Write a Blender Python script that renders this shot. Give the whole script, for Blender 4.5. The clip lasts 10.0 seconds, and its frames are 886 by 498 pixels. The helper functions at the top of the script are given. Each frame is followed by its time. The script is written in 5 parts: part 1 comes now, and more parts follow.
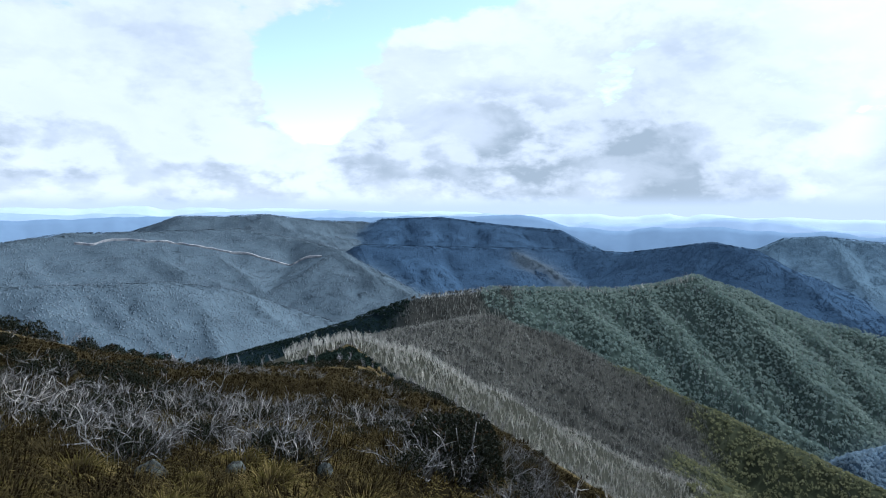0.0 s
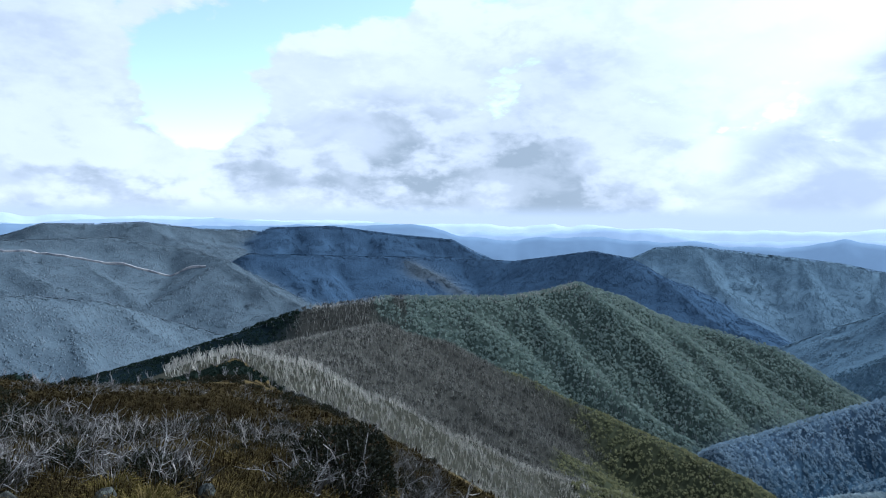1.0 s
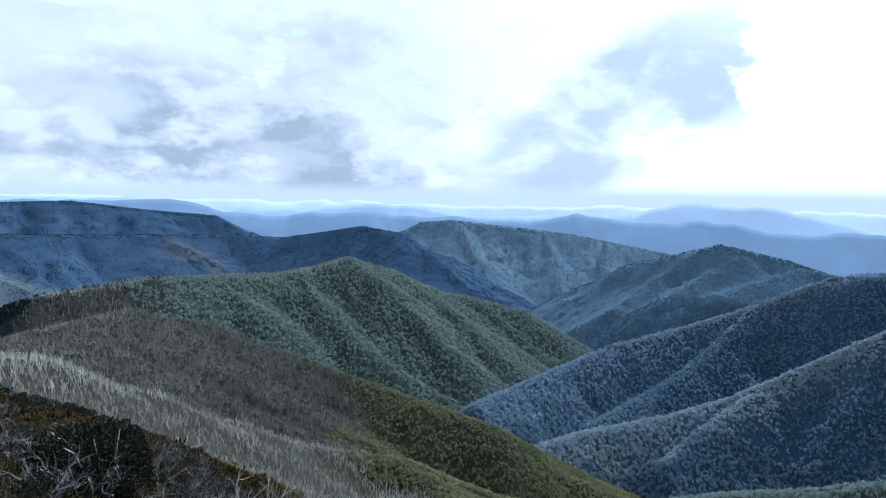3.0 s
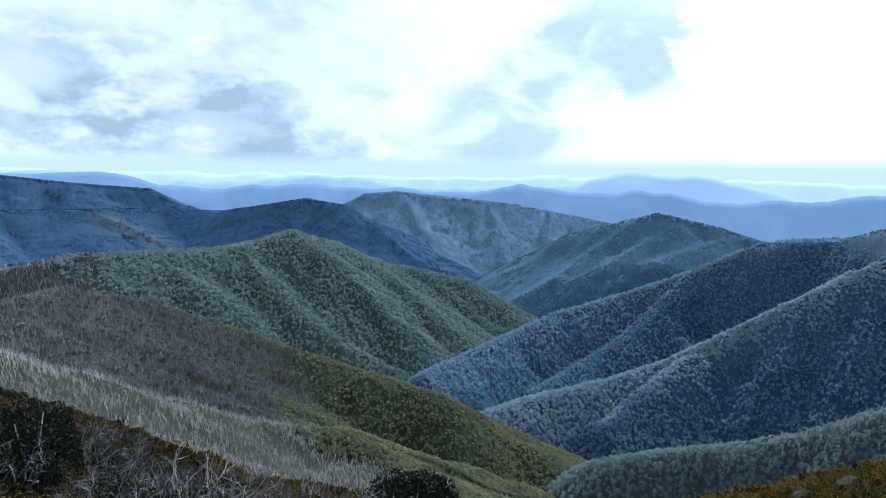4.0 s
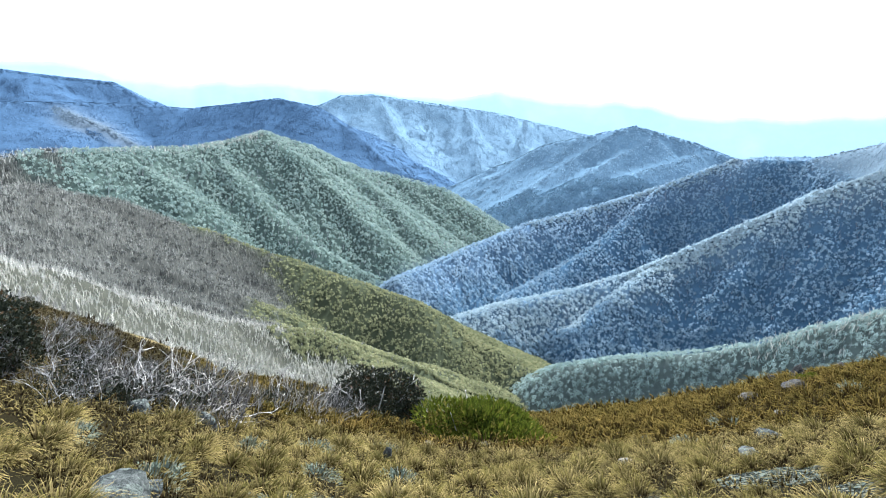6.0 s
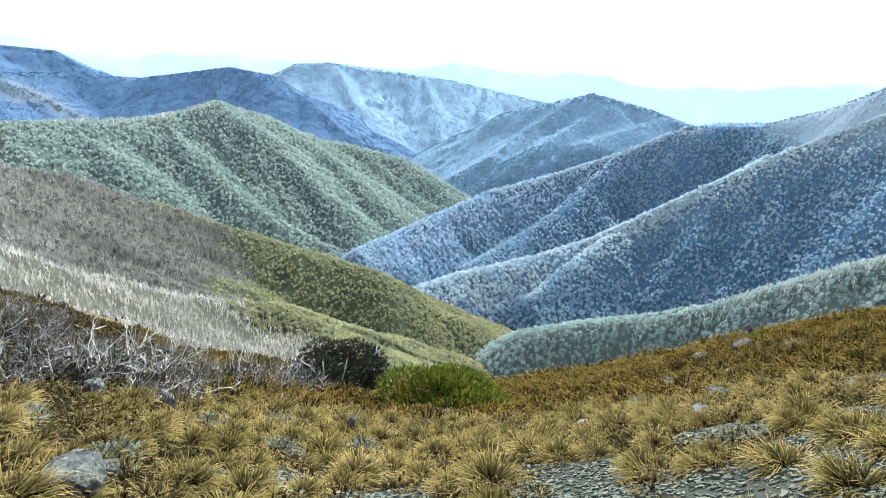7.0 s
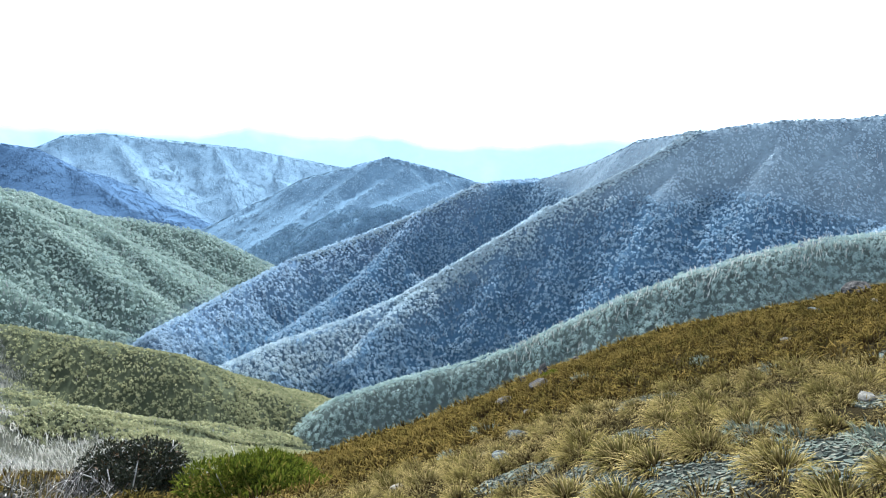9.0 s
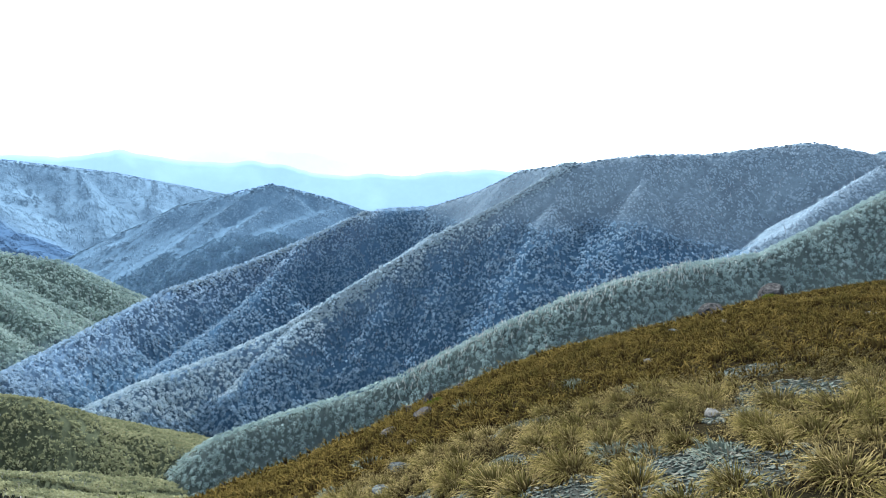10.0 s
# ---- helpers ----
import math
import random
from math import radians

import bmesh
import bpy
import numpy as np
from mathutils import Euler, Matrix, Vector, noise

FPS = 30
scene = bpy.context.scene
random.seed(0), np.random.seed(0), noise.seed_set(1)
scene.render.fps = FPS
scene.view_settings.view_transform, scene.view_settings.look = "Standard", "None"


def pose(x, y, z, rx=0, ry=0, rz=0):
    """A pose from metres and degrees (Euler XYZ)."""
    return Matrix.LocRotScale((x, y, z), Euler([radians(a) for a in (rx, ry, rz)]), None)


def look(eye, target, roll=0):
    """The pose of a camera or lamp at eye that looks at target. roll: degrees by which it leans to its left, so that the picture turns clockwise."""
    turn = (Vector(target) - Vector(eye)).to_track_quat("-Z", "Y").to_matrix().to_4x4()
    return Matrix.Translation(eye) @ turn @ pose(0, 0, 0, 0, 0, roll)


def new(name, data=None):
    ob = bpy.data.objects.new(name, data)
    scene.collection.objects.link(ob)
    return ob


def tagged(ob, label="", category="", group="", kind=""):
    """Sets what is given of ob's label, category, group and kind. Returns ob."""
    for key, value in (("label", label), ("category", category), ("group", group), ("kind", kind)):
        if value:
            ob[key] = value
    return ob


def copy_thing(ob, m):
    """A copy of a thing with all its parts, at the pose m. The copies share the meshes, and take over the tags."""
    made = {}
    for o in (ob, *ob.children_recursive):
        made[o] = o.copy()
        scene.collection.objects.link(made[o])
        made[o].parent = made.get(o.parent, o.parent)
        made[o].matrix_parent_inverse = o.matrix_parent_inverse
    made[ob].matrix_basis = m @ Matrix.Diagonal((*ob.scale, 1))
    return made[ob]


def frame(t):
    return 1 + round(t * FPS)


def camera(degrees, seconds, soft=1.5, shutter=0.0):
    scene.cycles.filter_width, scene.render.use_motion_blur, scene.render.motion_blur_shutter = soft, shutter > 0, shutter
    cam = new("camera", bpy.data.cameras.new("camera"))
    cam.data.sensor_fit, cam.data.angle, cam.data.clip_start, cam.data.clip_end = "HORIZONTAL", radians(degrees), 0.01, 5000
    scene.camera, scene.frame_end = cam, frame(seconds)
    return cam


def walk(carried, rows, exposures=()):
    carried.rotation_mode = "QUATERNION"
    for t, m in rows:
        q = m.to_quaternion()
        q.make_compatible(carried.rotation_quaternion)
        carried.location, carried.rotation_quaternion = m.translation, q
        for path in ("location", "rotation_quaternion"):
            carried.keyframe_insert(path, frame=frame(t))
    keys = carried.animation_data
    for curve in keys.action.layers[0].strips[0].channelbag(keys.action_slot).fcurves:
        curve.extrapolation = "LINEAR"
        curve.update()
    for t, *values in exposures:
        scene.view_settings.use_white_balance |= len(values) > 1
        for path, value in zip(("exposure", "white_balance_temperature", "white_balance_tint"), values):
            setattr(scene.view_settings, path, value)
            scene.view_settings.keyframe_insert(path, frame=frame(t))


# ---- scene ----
cam = camera(69.6, 10.0, 1.1)
PATH = [
    (0, (0.000, 0.000, 1.600), (0.000, 99.803, -4.679), 0.00),
    (0.5, (0.007, 0.008, 1.595), (7.362, 99.629, -3.038), -0.39),
    (1, (0.014, 0.016, 1.589), (16.764, 98.487, -3.179), 0.44),
    (1.5, (0.021, 0.023, 1.584), (24.925, 96.695, -4.279), 0.44),
    (2, (0.028, 0.031, 1.579), (32.643, 94.388, -4.169), 0.42),
    (2.5, (0.035, 0.039, 1.573), (40.176, 91.346, -5.615), 0.44),
    (3, (0.042, 0.047, 1.568), (50.020, 86.271, -6.658), 0.79),
    (4.5, (0.171, 0.115, 1.514), (57.691, 80.401, -14.156), 0.80),
    (5, (0.164, 0.075, 1.478), (57.736, 79.458, -18.117), 1.24),
    (5.5, (0.217, 0.119, 1.442), (58.437, 78.047, -21.745), 2.01),
    (7, (0.295, 0.135, 1.407), (63.165, 71.493, -29.504), 2.59),
    (7.5, (0.324, 0.110, 1.425), (69.385, 66.533, -27.187), 2.36),
    (8, (0.346, 0.075, 1.449), (74.095, 62.492, -24.341), 2.34),
    (8.5, (0.365, 0.032, 1.471), (79.176, 57.374, -20.908), 2.09),
    (9, (0.373, -0.025, 1.506), (84.167, 50.652, -18.754), 1.92),
    (9.5, (0.372, -0.093, 1.538), (89.049, 42.687, -15.961), 2.13),
    (10, (0.382, -0.124, 1.569), (92.636, 35.337, -13.651), 3.24),
]
EXPOSURES = [(0, 0.5, 5200, 10), (0.5, 0.44, 5100, 10), (3.0, 0.5, 5000, 10), (4.5, 0.82, 4850, 10), (5.0, 1.45, 4950, 10), (5.5, 2.1, 5150, 10), (7.0, 2.42, 5600, 10), (7.5, 2.42, 5600, 10), (8.5, 2.42, 5450, 10), (9.25, 2.22, 5350, 10), (10, 1.95, 5300, 10)]
walk(cam, [(t, look(eye, target, roll)) for t, eye, target, roll in PATH], EXPOSURES)

# ---------------------------------------------------------------- sky and sun
SUN_AZ, SUN_EL = 58.0, 37.0


def toward(az, el):
    """Unit vector at an azimuth (clockwise from +y) and elevation, in degrees."""
    a, e = radians(az), radians(el)
    return Vector((math.sin(a) * math.cos(e), math.cos(a) * math.cos(e), math.sin(e)))


class Nodes:
    """Short hand to wire a node tree."""

    def __init__(self, tree):
        self.tree = tree
        tree.nodes.clear()

    def add(self, kind, props=None, **sockets):
        n = self.tree.nodes.new(kind)
        for k, v in (props or {}).items():
            setattr(n, k, v)
        for k, v in sockets.items():
            key = k.replace("_", " ")
            s = n.inputs[int(k[1:])] if k[0] == "i" and k[1:].isdigit() else n.inputs[key]
            self.put(s, v)
        return n

    def put(self, s, v):
        if isinstance(v, bpy.types.NodeSocket):
            self.tree.links.new(v, s)
        elif isinstance(v, bpy.types.Node):
            self.tree.links.new(v.outputs[0], s)
        else:
            s.default_value = v

    def math(self, op, a, b=0.0, c=0.0, clamp=False):
        return self.add("ShaderNodeMath", {"operation": op, "use_clamp": clamp}, i0=a, i1=b, i2=c).outputs[0]

    def mix(self, f, a, b, kind="MIX"):
        n = self.add("ShaderNodeMix", {"data_type": "RGBA", "blend_type": kind})
        self.put(n.inputs[0], f), self.put(n.inputs[6], a), self.put(n.inputs[7], b)
        return n.outputs[2]

    def noise(self, vec, scale, detail=4.0, rough=0.55, distort=0.0):
        return self.add("ShaderNodeTexNoise", None, Vector=vec, Scale=scale, Detail=detail, Roughness=rough, Distortion=distort).outputs[0]

    def step(self, v, lo, hi):
        """Smooth step from 0 at lo to 1 at hi."""
        n = self.add("ShaderNodeMapRange", {"interpolation_type": "SMOOTHSTEP"}, i0=v, i1=lo, i2=hi)
        return n.outputs[0]


def rgb(r, g, b):
    return (r, g, b, 1.0)


world = bpy.data.worlds.new("sky")
scene.world = world
world.use_nodes = True
N = Nodes(world.node_tree)
way = N.add("ShaderNodeTexCoord").outputs["Generated"]
xyz = N.add("ShaderNodeSeparateXYZ", None, i0=way)
up = xyz.outputs[2]
flat = N.add("ShaderNodeVectorMath", {"operation": "MULTIPLY"}, i0=way, i1=(1.0, 1.0, 2.0)).outputs[0]


def around(az, el, wide, soft):
    """1 inside a cone of that many degrees about a direction, 0 outside."""
    d = N.add("ShaderNodeVectorMath", {"operation": "DOT_PRODUCT"}, i0=way, i1=tuple(toward(az, el))).outputs["Value"]
    return N.step(d, math.cos(radians(wide + soft)), math.cos(radians(max(wide - soft, 0.1))))


air = N.add("ShaderNodeTexSky", {"sky_type": "NISHITA", "sun_disc": False, "sun_elevation": radians(SUN_EL),
                                 "sun_rotation": radians(SUN_AZ), "altitude": 1700.0, "air_density": 1.0, "dust_density": 0.6})
blue = N.mix(1.0, air.outputs[0], rgb(0.40, 0.325, 0.255), "MULTIPLY")


def heap(offset):
    """Heaped cloud: broad masses with finer billows on them, read at a shifted place."""
    at = N.add("ShaderNodeVectorMath", {"operation": "ADD"}, i0=flat, i1=offset).outputs[0]
    bulk, billow, curl = N.noise(at, 3.1, 5.0, 0.5, 0.25), N.noise(at, 8.5, 6.0, 0.55, 0.3), N.noise(at, 23.0, 6.0, 0.6, 0.3)
    sum3 = N.math("ADD", N.math("MULTIPLY", bulk, 0.56), N.math("ADD", N.math("MULTIPLY", billow, 0.31), N.math("MULTIPLY", curl, 0.13)))
    return N.math("ADD", 0.5, N.math("MULTIPLY", N.math("SUBTRACT", sum3, 0.5), 1.6)), billow


lump, billow = heap((0.0, 0.0, 0.0))
sunward, _ = heap((0.022, 0.010, 0.05))
gap = N.math("ADD", N.math("MULTIPLY", around(-10.0, 12.0, 2.6, 4.5), 0.34), N.math("MULTIPLY", around(-1.0, 20.5, 4.5, 5.5), 0.34))
gap = N.math("ADD", gap, N.math("MULTIPLY", around(-13.0, 4.8, 4.0, 4.0), 0.13))
gap = N.math("ADD", gap, N.math("MULTIPLY", around(57.0, 13.0, 6.0, 6.0), 0.10))
mass = N.math("ADD", around(-5.0, 9.0, 2.0, 4.0), N.math("ADD", around(2.0, 11.0, 4.0, 4.0), around(-22.0, 7.0, 4.0, 6.0)), clamp=True)
thick = N.math("SUBTRACT", N.math("ADD", lump, N.math("ADD", N.math("ADD", 0.10, N.math("MULTIPLY", N.math("SUBTRACT", 1.0, N.step(up, 0.03, 0.13)), 0.14)), N.math("MULTIPLY", mass, 0.15))), gap)
cover = N.step(thick, 0.42, 0.51)
# each billow is lit on the side towards the sun; the flat bases above the horizon are dull
relief = N.step(N.math("SUBTRACT", sunward, lump), -0.10, 0.13)
under = N.noise(N.add("ShaderNodeVectorMath", {"operation": "ADD"}, i0=flat, i1=(0.0, 0.0, 0.16)).outputs[0], 3.6, 8.0, 0.6, 0.3)
shade = N.math("ADD", N.math("MULTIPLY", N.step(under, 0.38, 0.60), 0.45), N.math("MULTIPLY", relief, 0.75))
band = N.math("SUBTRACT", 1.0, N.step(up, 0.07, 0.22))
dim = N.math("MULTIPLY", N.step(shade, 0.12, 1.08), N.math("ADD", 0.42, N.math("MULTIPLY", band, 0.56)), clamp=True)
dull = N.math("ADD", N.math("MULTIPLY", around(10.0, 5.0, 6.0, 7.0), 0.26), N.math("ADD", N.math("MULTIPLY", around(22.0, 7.0, 5.0, 7.0), 0.28), N.math("MULTIPLY", around(-26.0, 13.0, 7.0, 8.0), 0.26)))
dim = N.math("MULTIPLY", N.math("ADD", dim, dull), N.math("ADD", 0.45, N.math("MULTIPLY", N.step(billow, 0.3, 0.68), 0.55)), clamp=True)
# a dull deck overhead, out of view, is added to weaken the sky's light
deck = N.step(up, 0.34, 0.62)
cloud = N.mix(dim, rgb(1.16, 1.15, 1.12), rgb(0.53, 0.575, 0.585))
cloud = N.mix(N.math("MULTIPLY", around(72.0, 14.0, 30.0, 24.0), 0.92), cloud, rgb(1.45, 1.45, 1.46))
streak = N.math("ADD", N.math("ADD", around(39.0, 3.6, 3.0, 4.0), around(44.0, 6.5, 3.0, 4.0)), N.math("ADD", around(48.0, 9.5, 3.0, 4.0), around(54.0, 12.0, 3.0, 4.5)), clamp=True)
cloud = N.mix(N.math("MULTIPLY", streak, N.math("MULTIPLY", N.step(billow, 0.28, 0.62), 0.85)), cloud, rgb(0.66, 0.71, 0.77))
cloud = N.mix(N.math("MULTIPLY", deck, 0.85), cloud, rgb(0.28, 0.33, 0.41))
whole = N.mix(cover, blue, cloud)
low = N.math("SUBTRACT", 1.0, N.step(up, 0.0, 0.026))
whole = N.mix(low, whole, rgb(0.82, 0.88, 0.93))
whole = N.mix(around(SUN_AZ, SUN_EL, 14.0, 14.0), whole, rgb(2.0, 1.96, 1.9))
N.add("ShaderNodeOutputWorld", None, i0=N.add("ShaderNodeBackground", None, Color=whole, Strength=0.65))

sun = new("sun", bpy.data.lights.new("sun", "SUN"))
sun.data.energy, sun.data.angle, sun.data.color = 5.0, radians(1.5), (1.0, 0.95, 0.86)
sun.matrix_world = look(toward(SUN_AZ, SUN_EL) * 500, (0, 0, 0))

# ---------------------------------------------------------------- materials


def material(name, build, rough=0.85, bump=0.0, bump_scale=40.0, subsurface=0.0, spec=0.0):
    """A procedural material: build(nodes, position) gives the base colour."""
    m = bpy.data.materials.new(name)
    m.use_nodes = True
    n = Nodes(m.node_tree)
    place = n.add("ShaderNodeNewGeometry").outputs["Position"]
    b = n.add("ShaderNodeBsdfPrincipled", None, Roughness=rough)
    b.inputs["Specular IOR Level"].default_value = spec
    n.put(b.inputs["Base Color"], build(n, place))
    if bump:
        h = n.noise(place, bump_scale, 6.0, 0.65)
        n.put(b.inputs["Normal"], n.add("ShaderNodeBump", None, Strength=bump, Distance=1.0 / bump_scale, Height=h).outputs[0])
    out = b.outputs[0]
    if subsurface:
        t = n.add("ShaderNodeBsdfTranslucent", None, Color=b.inputs["Base Color"].links[0].from_socket)
        out = n.add("ShaderNodeMixShader", None, i0=float(subsurface), i1=b, i2=t).outputs[0]
    n.add("ShaderNodeOutputMaterial", None, i0=out)
    return m


def tinted(low, high, patch=0.02, wear=0.35):
    """Colour between two tones by each plant's own tint, with patches across the hillside."""

    def build(n, place):
        tint = n.add("ShaderNodeAttribute", {"attribute_name": "tint"}).outputs["Fac"]
        spots = n.noise(place, patch, 4.0, 0.6)
        f = n.math("ADD", n.math("MULTIPLY", tint, 1.0 - wear), n.math("MULTIPLY", n.step(spots, 0.35, 0.65), wear))
        return n.mix(f, rgb(*low), rgb(*high))

    return build


# ---------------------------------------------------------------- the lie of the land


def lattice(ix, iy, seed):
    h = (ix * 374761393 + iy * 668265263 + seed * 974634777) & 0xFFFFFFFF
    h = ((h ^ (h >> 13)) * 1274126177) & 0xFFFFFFFF
    return ((h ^ (h >> 16)) & 0xFFFF) / 65535.0


def value_noise(x, y, size, seed=0):
    """Smooth noise of 0 to 1 with cells of that size, for arrays."""
    u, v = x / size, y / size
    iu, iv = np.floor(u).astype(np.int64), np.floor(v).astype(np.int64)
    fu, fv = u - iu, v - iv
    fu, fv = fu * fu * (3 - 2 * fu), fv * fv * (3 - 2 * fv)
    a, b = lattice(iu, iv, seed), lattice(iu + 1, iv, seed)
    c, d = lattice(iu, iv + 1, seed), lattice(iu + 1, iv + 1, seed)
    return (a * (1 - fu) + b * fu) * (1 - fv) + (c * (1 - fu) + d * fu) * fv


def rough_noise(x, y, size, octaves=4, seed=0):
    total, amp, norm = 0.0, 1.0, 0.0
    for k in range(octaves):
        total = total + amp * value_noise(x, y, size / 2**k, seed + k)
        norm, amp = norm + amp, amp * 0.5
    return total / norm


RIDGES = []


def ridge(name, kind, slope, width, crest):
    """A ridge of the land: its crest in metres, how steep its sides fall and how broad its top is."""
    RIDGES.append((name, kind, slope, width, np.array(crest, float)))


ridge("knoll_spur", "dead_pale", 0.55, 14, [(-69, 245, -59), (-59, 294, -62), (-48, 326, -65), (-20, 349, -77), (23, 379, -106), (80, 412, -145), (142, 427, -179), (200, 425, -199)])
ridge("knoll_spur_end", "dead_pale", 0.55, 14, [(109, 447, -175), (191, 430, -219), (250, 410, -247), (294, 392, -269)])
ridge("dark_spur", "mauve", 0.55, 20, [(-54, 417, -86), (-13, 600, -110), (51, 758, -127), (121, 770, -149), (216, 760, -192), (302, 719, -228), (370, 664, -253), (408, 593, -264)])
ridge("dark_spur_end", "olive", 0.55, 20, [(352, 657, -246), (430, 578, -286), (469, 520, -313), (501, 460, -333), (508, 413, -342)])
ridge("mid_hill", "green", 0.55, 25, [(-285, 748, -183), (-227, 892, -187), (-128, 992, -170), (-42, 1079, -151), (98, 1146, -143), (227, 1178, -149), (344, 1222, -155), (426, 1239, -147), (498, 1255, -133), (585, 1272, -161), (686, 1266, -205)])
ridge("mid_hill_end", "green", 0.55, 25, [(698, 1271, -217), (792, 1251, -233), (891, 1206, -261), (948, 1084, -333)])
ridge("right_front", "greygreen", 0.75, 9, [(895, -212, -20), (865, -160, -53), (816, -83, -98), (770, 7, -116), (737, 64, -134), (705, 121, -158), (677, 177, -187), (650, 232, -221), (617, 285, -254), (581, 335, -274), (540, 379, -287), (498, 418, -301)])
ridge("right_mid", "bluegreen", 0.78, 9, [(1397, 253, -10), (1292, 356, -92), (1200, 444, -152), (1076, 531, -225), (993, 579, -270), (883, 622, -314), (766, 643, -329), (616, 656, -331), (506, 645, -331)])
ridge("right_back", "bluegreen_back", 0.78, 9, [(1457, 775, -163), (1280, 875, -242), (1125, 915, -278), (948, 933, -299), (790, 904, -315), (652, 861, -325), (539, 819, -325)])
ridge("big_mountain", "scrub", 0.92, 24, [(1457, 775, -163), (1510, 640, -148), (1503, 488, -92), (1451, 378, -34), (1397, 253, -10), (1447, 101, 19), (1500, -18, 26), (1552, -162, 53), (1564, -226, 64), (1575, -281, 56), (1612, -352, 46), (1608, -369, 54), (1611, -543, 68)])
ridge("big_spur", "scrub", 0.72, 10, [(1552, -162, 50), (1427, -88, -41), (1330, 1, -108), (1228, 62, -170)])
ridge("big_spur_b", "scrub", 0.72, 10, [(1461, -339, 22), (1329, -240, -39), (1209, -160, -94), (1116, -96, -126)])
ridge("cone", "blue_cone", 0.5, 20, [(1373, 1782, -396), (1486, 1622, -295), (1558, 1481, -210), (1595, 1366, -175), (1676, 1232, -130), (1773, 1087, -167), (1802, 977, -199)])
ridge("stripe_hill", "stripe", 0.45, 30, [(1352, 2734, -168), (1422, 2641, -118), (1540, 2574, -109), (1778, 2417, -136), (2016, 2288, -166), (2244, 2139, -217), (2423, 2013, -260)])
ridge("dark_ridge", "dark", 0.45, 20, [(587, 2942, -188), (791, 2790, -189), (905, 2650, -162), (1051, 2487, -126), (1138, 2338, -147), (1187, 2143, -222), (1207, 1899, -318), (1227, 1642, -353)])
ridge("dark_ridge_west", "dark", 0.45, 20, [(-342, 2678, -145), (114, 2798, -164), (555, 2897, -176), (806, 2786, -189)])
ridge("flat_dark", "dark", 0.4, 30, [(-504, 3464, -158), (-330, 3585, -52), (-13, 3600, -43), (305, 3587, -84), (646, 3541, -114), (746, 3419, -186)])
ridge("left_low", "grey", 0.5, 25, [(-960, 1153, -154), (-859, 1230, -150), (-747, 1323, -156), (-614, 1423, -162), (-494, 1522, -193), (-379, 1606, -252), (-247, 1682, -309)])
ridge("left_mid", "grey", 0.4, 30, [(-1596, 1924, -121), (-1427, 2052, -106), (-1293, 2198, -80), (-1112, 2350, -82), (-829, 2570, -76), (-604, 2580, -117), (-403, 2467, -156)])
ridge("left_far", "grey", 0.4, 30, [(-1520, 3153, -102), (-1291, 3145, -32), (-1094, 3219, -33), (-910, 3276, -24), (-681, 3433, -59), (-455, 3571, -68), (-267, 3590, -100)])
# ribs with a paler floor, which paints in light on their tops
ridge("stripe_rib_0", "sunlit_stripe", 1.25, 3, [(1383, 2651, -133), (1370, 2545, -174), (1348, 2454, -217)])
ridge("stripe_rib_1", "sunlit_stripe", 1.25, 3, [(1436, 2623, -117), (1418, 2518, -168), (1404, 2423, -222)])
ridge("stripe_rib_2", "sunlit_stripe", 1.25, 3, [(1481, 2597, -111), (1462, 2493, -173), (1438, 2403, -217)])
ridge("stripe_rib_3", "sunlit_stripe", 1.25, 3, [(1531, 2568, -108), (1510, 2464, -160), (1480, 2377, -204)])
ridge("stripe_rib_4", "sunlit_stripe", 1.25, 3, [(1353, 2666, -149), (1330, 2566, -179), (1305, 2477, -208)])

# side spurs between the gullies
ridge("mid_spur_a", "green", 0.62, 9, [(491, 1247, -133), (526, 1166, -168), (559, 1074, -223), (573, 971, -270), (571, 909, -313)])
ridge("mid_spur_b", "green", 0.62, 9, [(370, 1218, -152), (391, 1125, -194), (420, 1016, -252), (459, 924, -294), (520, 872, -331)])
ridge("mid_spur_c", "green", 0.62, 8, [(661, 1216, -203), (692, 1110, -251), (682, 985, -287), (685, 951, -313)])
ridge("mid_spur_d", "green", 0.62, 8, [(804, 1233, -239), (840, 1125, -297), (860, 1057, -337)])
ridge("mid_spur_e", "green", 0.6, 9, [(207, 1163, -148), (250, 1094, -182), (289, 1039, -224)])
ridge("right_back_spur_a", "bluegreen_back", 0.7, 8, [(1301, 859, -231), (1163, 845, -295), (1038, 825, -338), (917, 819, -369), (756, 783, -383)])
ridge("right_back_spur_b", "bluegreen_back", 0.7, 8, [(1429, 773, -177), (1355, 766, -238), (1269, 776, -307), (1216, 785, -352)])
ridge("right_mid_spur_a", "bluegreen", 0.7, 8, [(924, 594, -298), (802, 594, -335), (701, 583, -363)])
ridge("right_mid_spur_b", "bluegreen", 0.7, 8, [(1081, 508, -224), (1001, 494, -283), (919, 494, -346), (855, 501, -395)])
ridge("right_mid_spur_c", "bluegreen", 0.7, 8, [(1175, 465, -165), (1109, 413, -225), (1033, 415, -287), (980, 423, -332)])
ridge("cone_spur_a", "blue_cone", 0.55, 12, [(1645, 1269, -145), (1498, 1305, -231), (1342, 1313, -306), (1204, 1317, -381)])
ridge("cone_spur_b", "blue_cone", 0.55, 12, [(1681, 1170, -158), (1513, 1189, -229), (1347, 1209, -296), (1217, 1229, -370)])
ridge("cone_spur_c", "blue_cone", 0.55, 12, [(1732, 1050, -200), (1506, 1104, -251), (1373, 1149, -300)])
ridge("stripe_spur_a", "stripe", 0.5, 16, [(1550, 2549, -113), (1463, 2246, -254)])
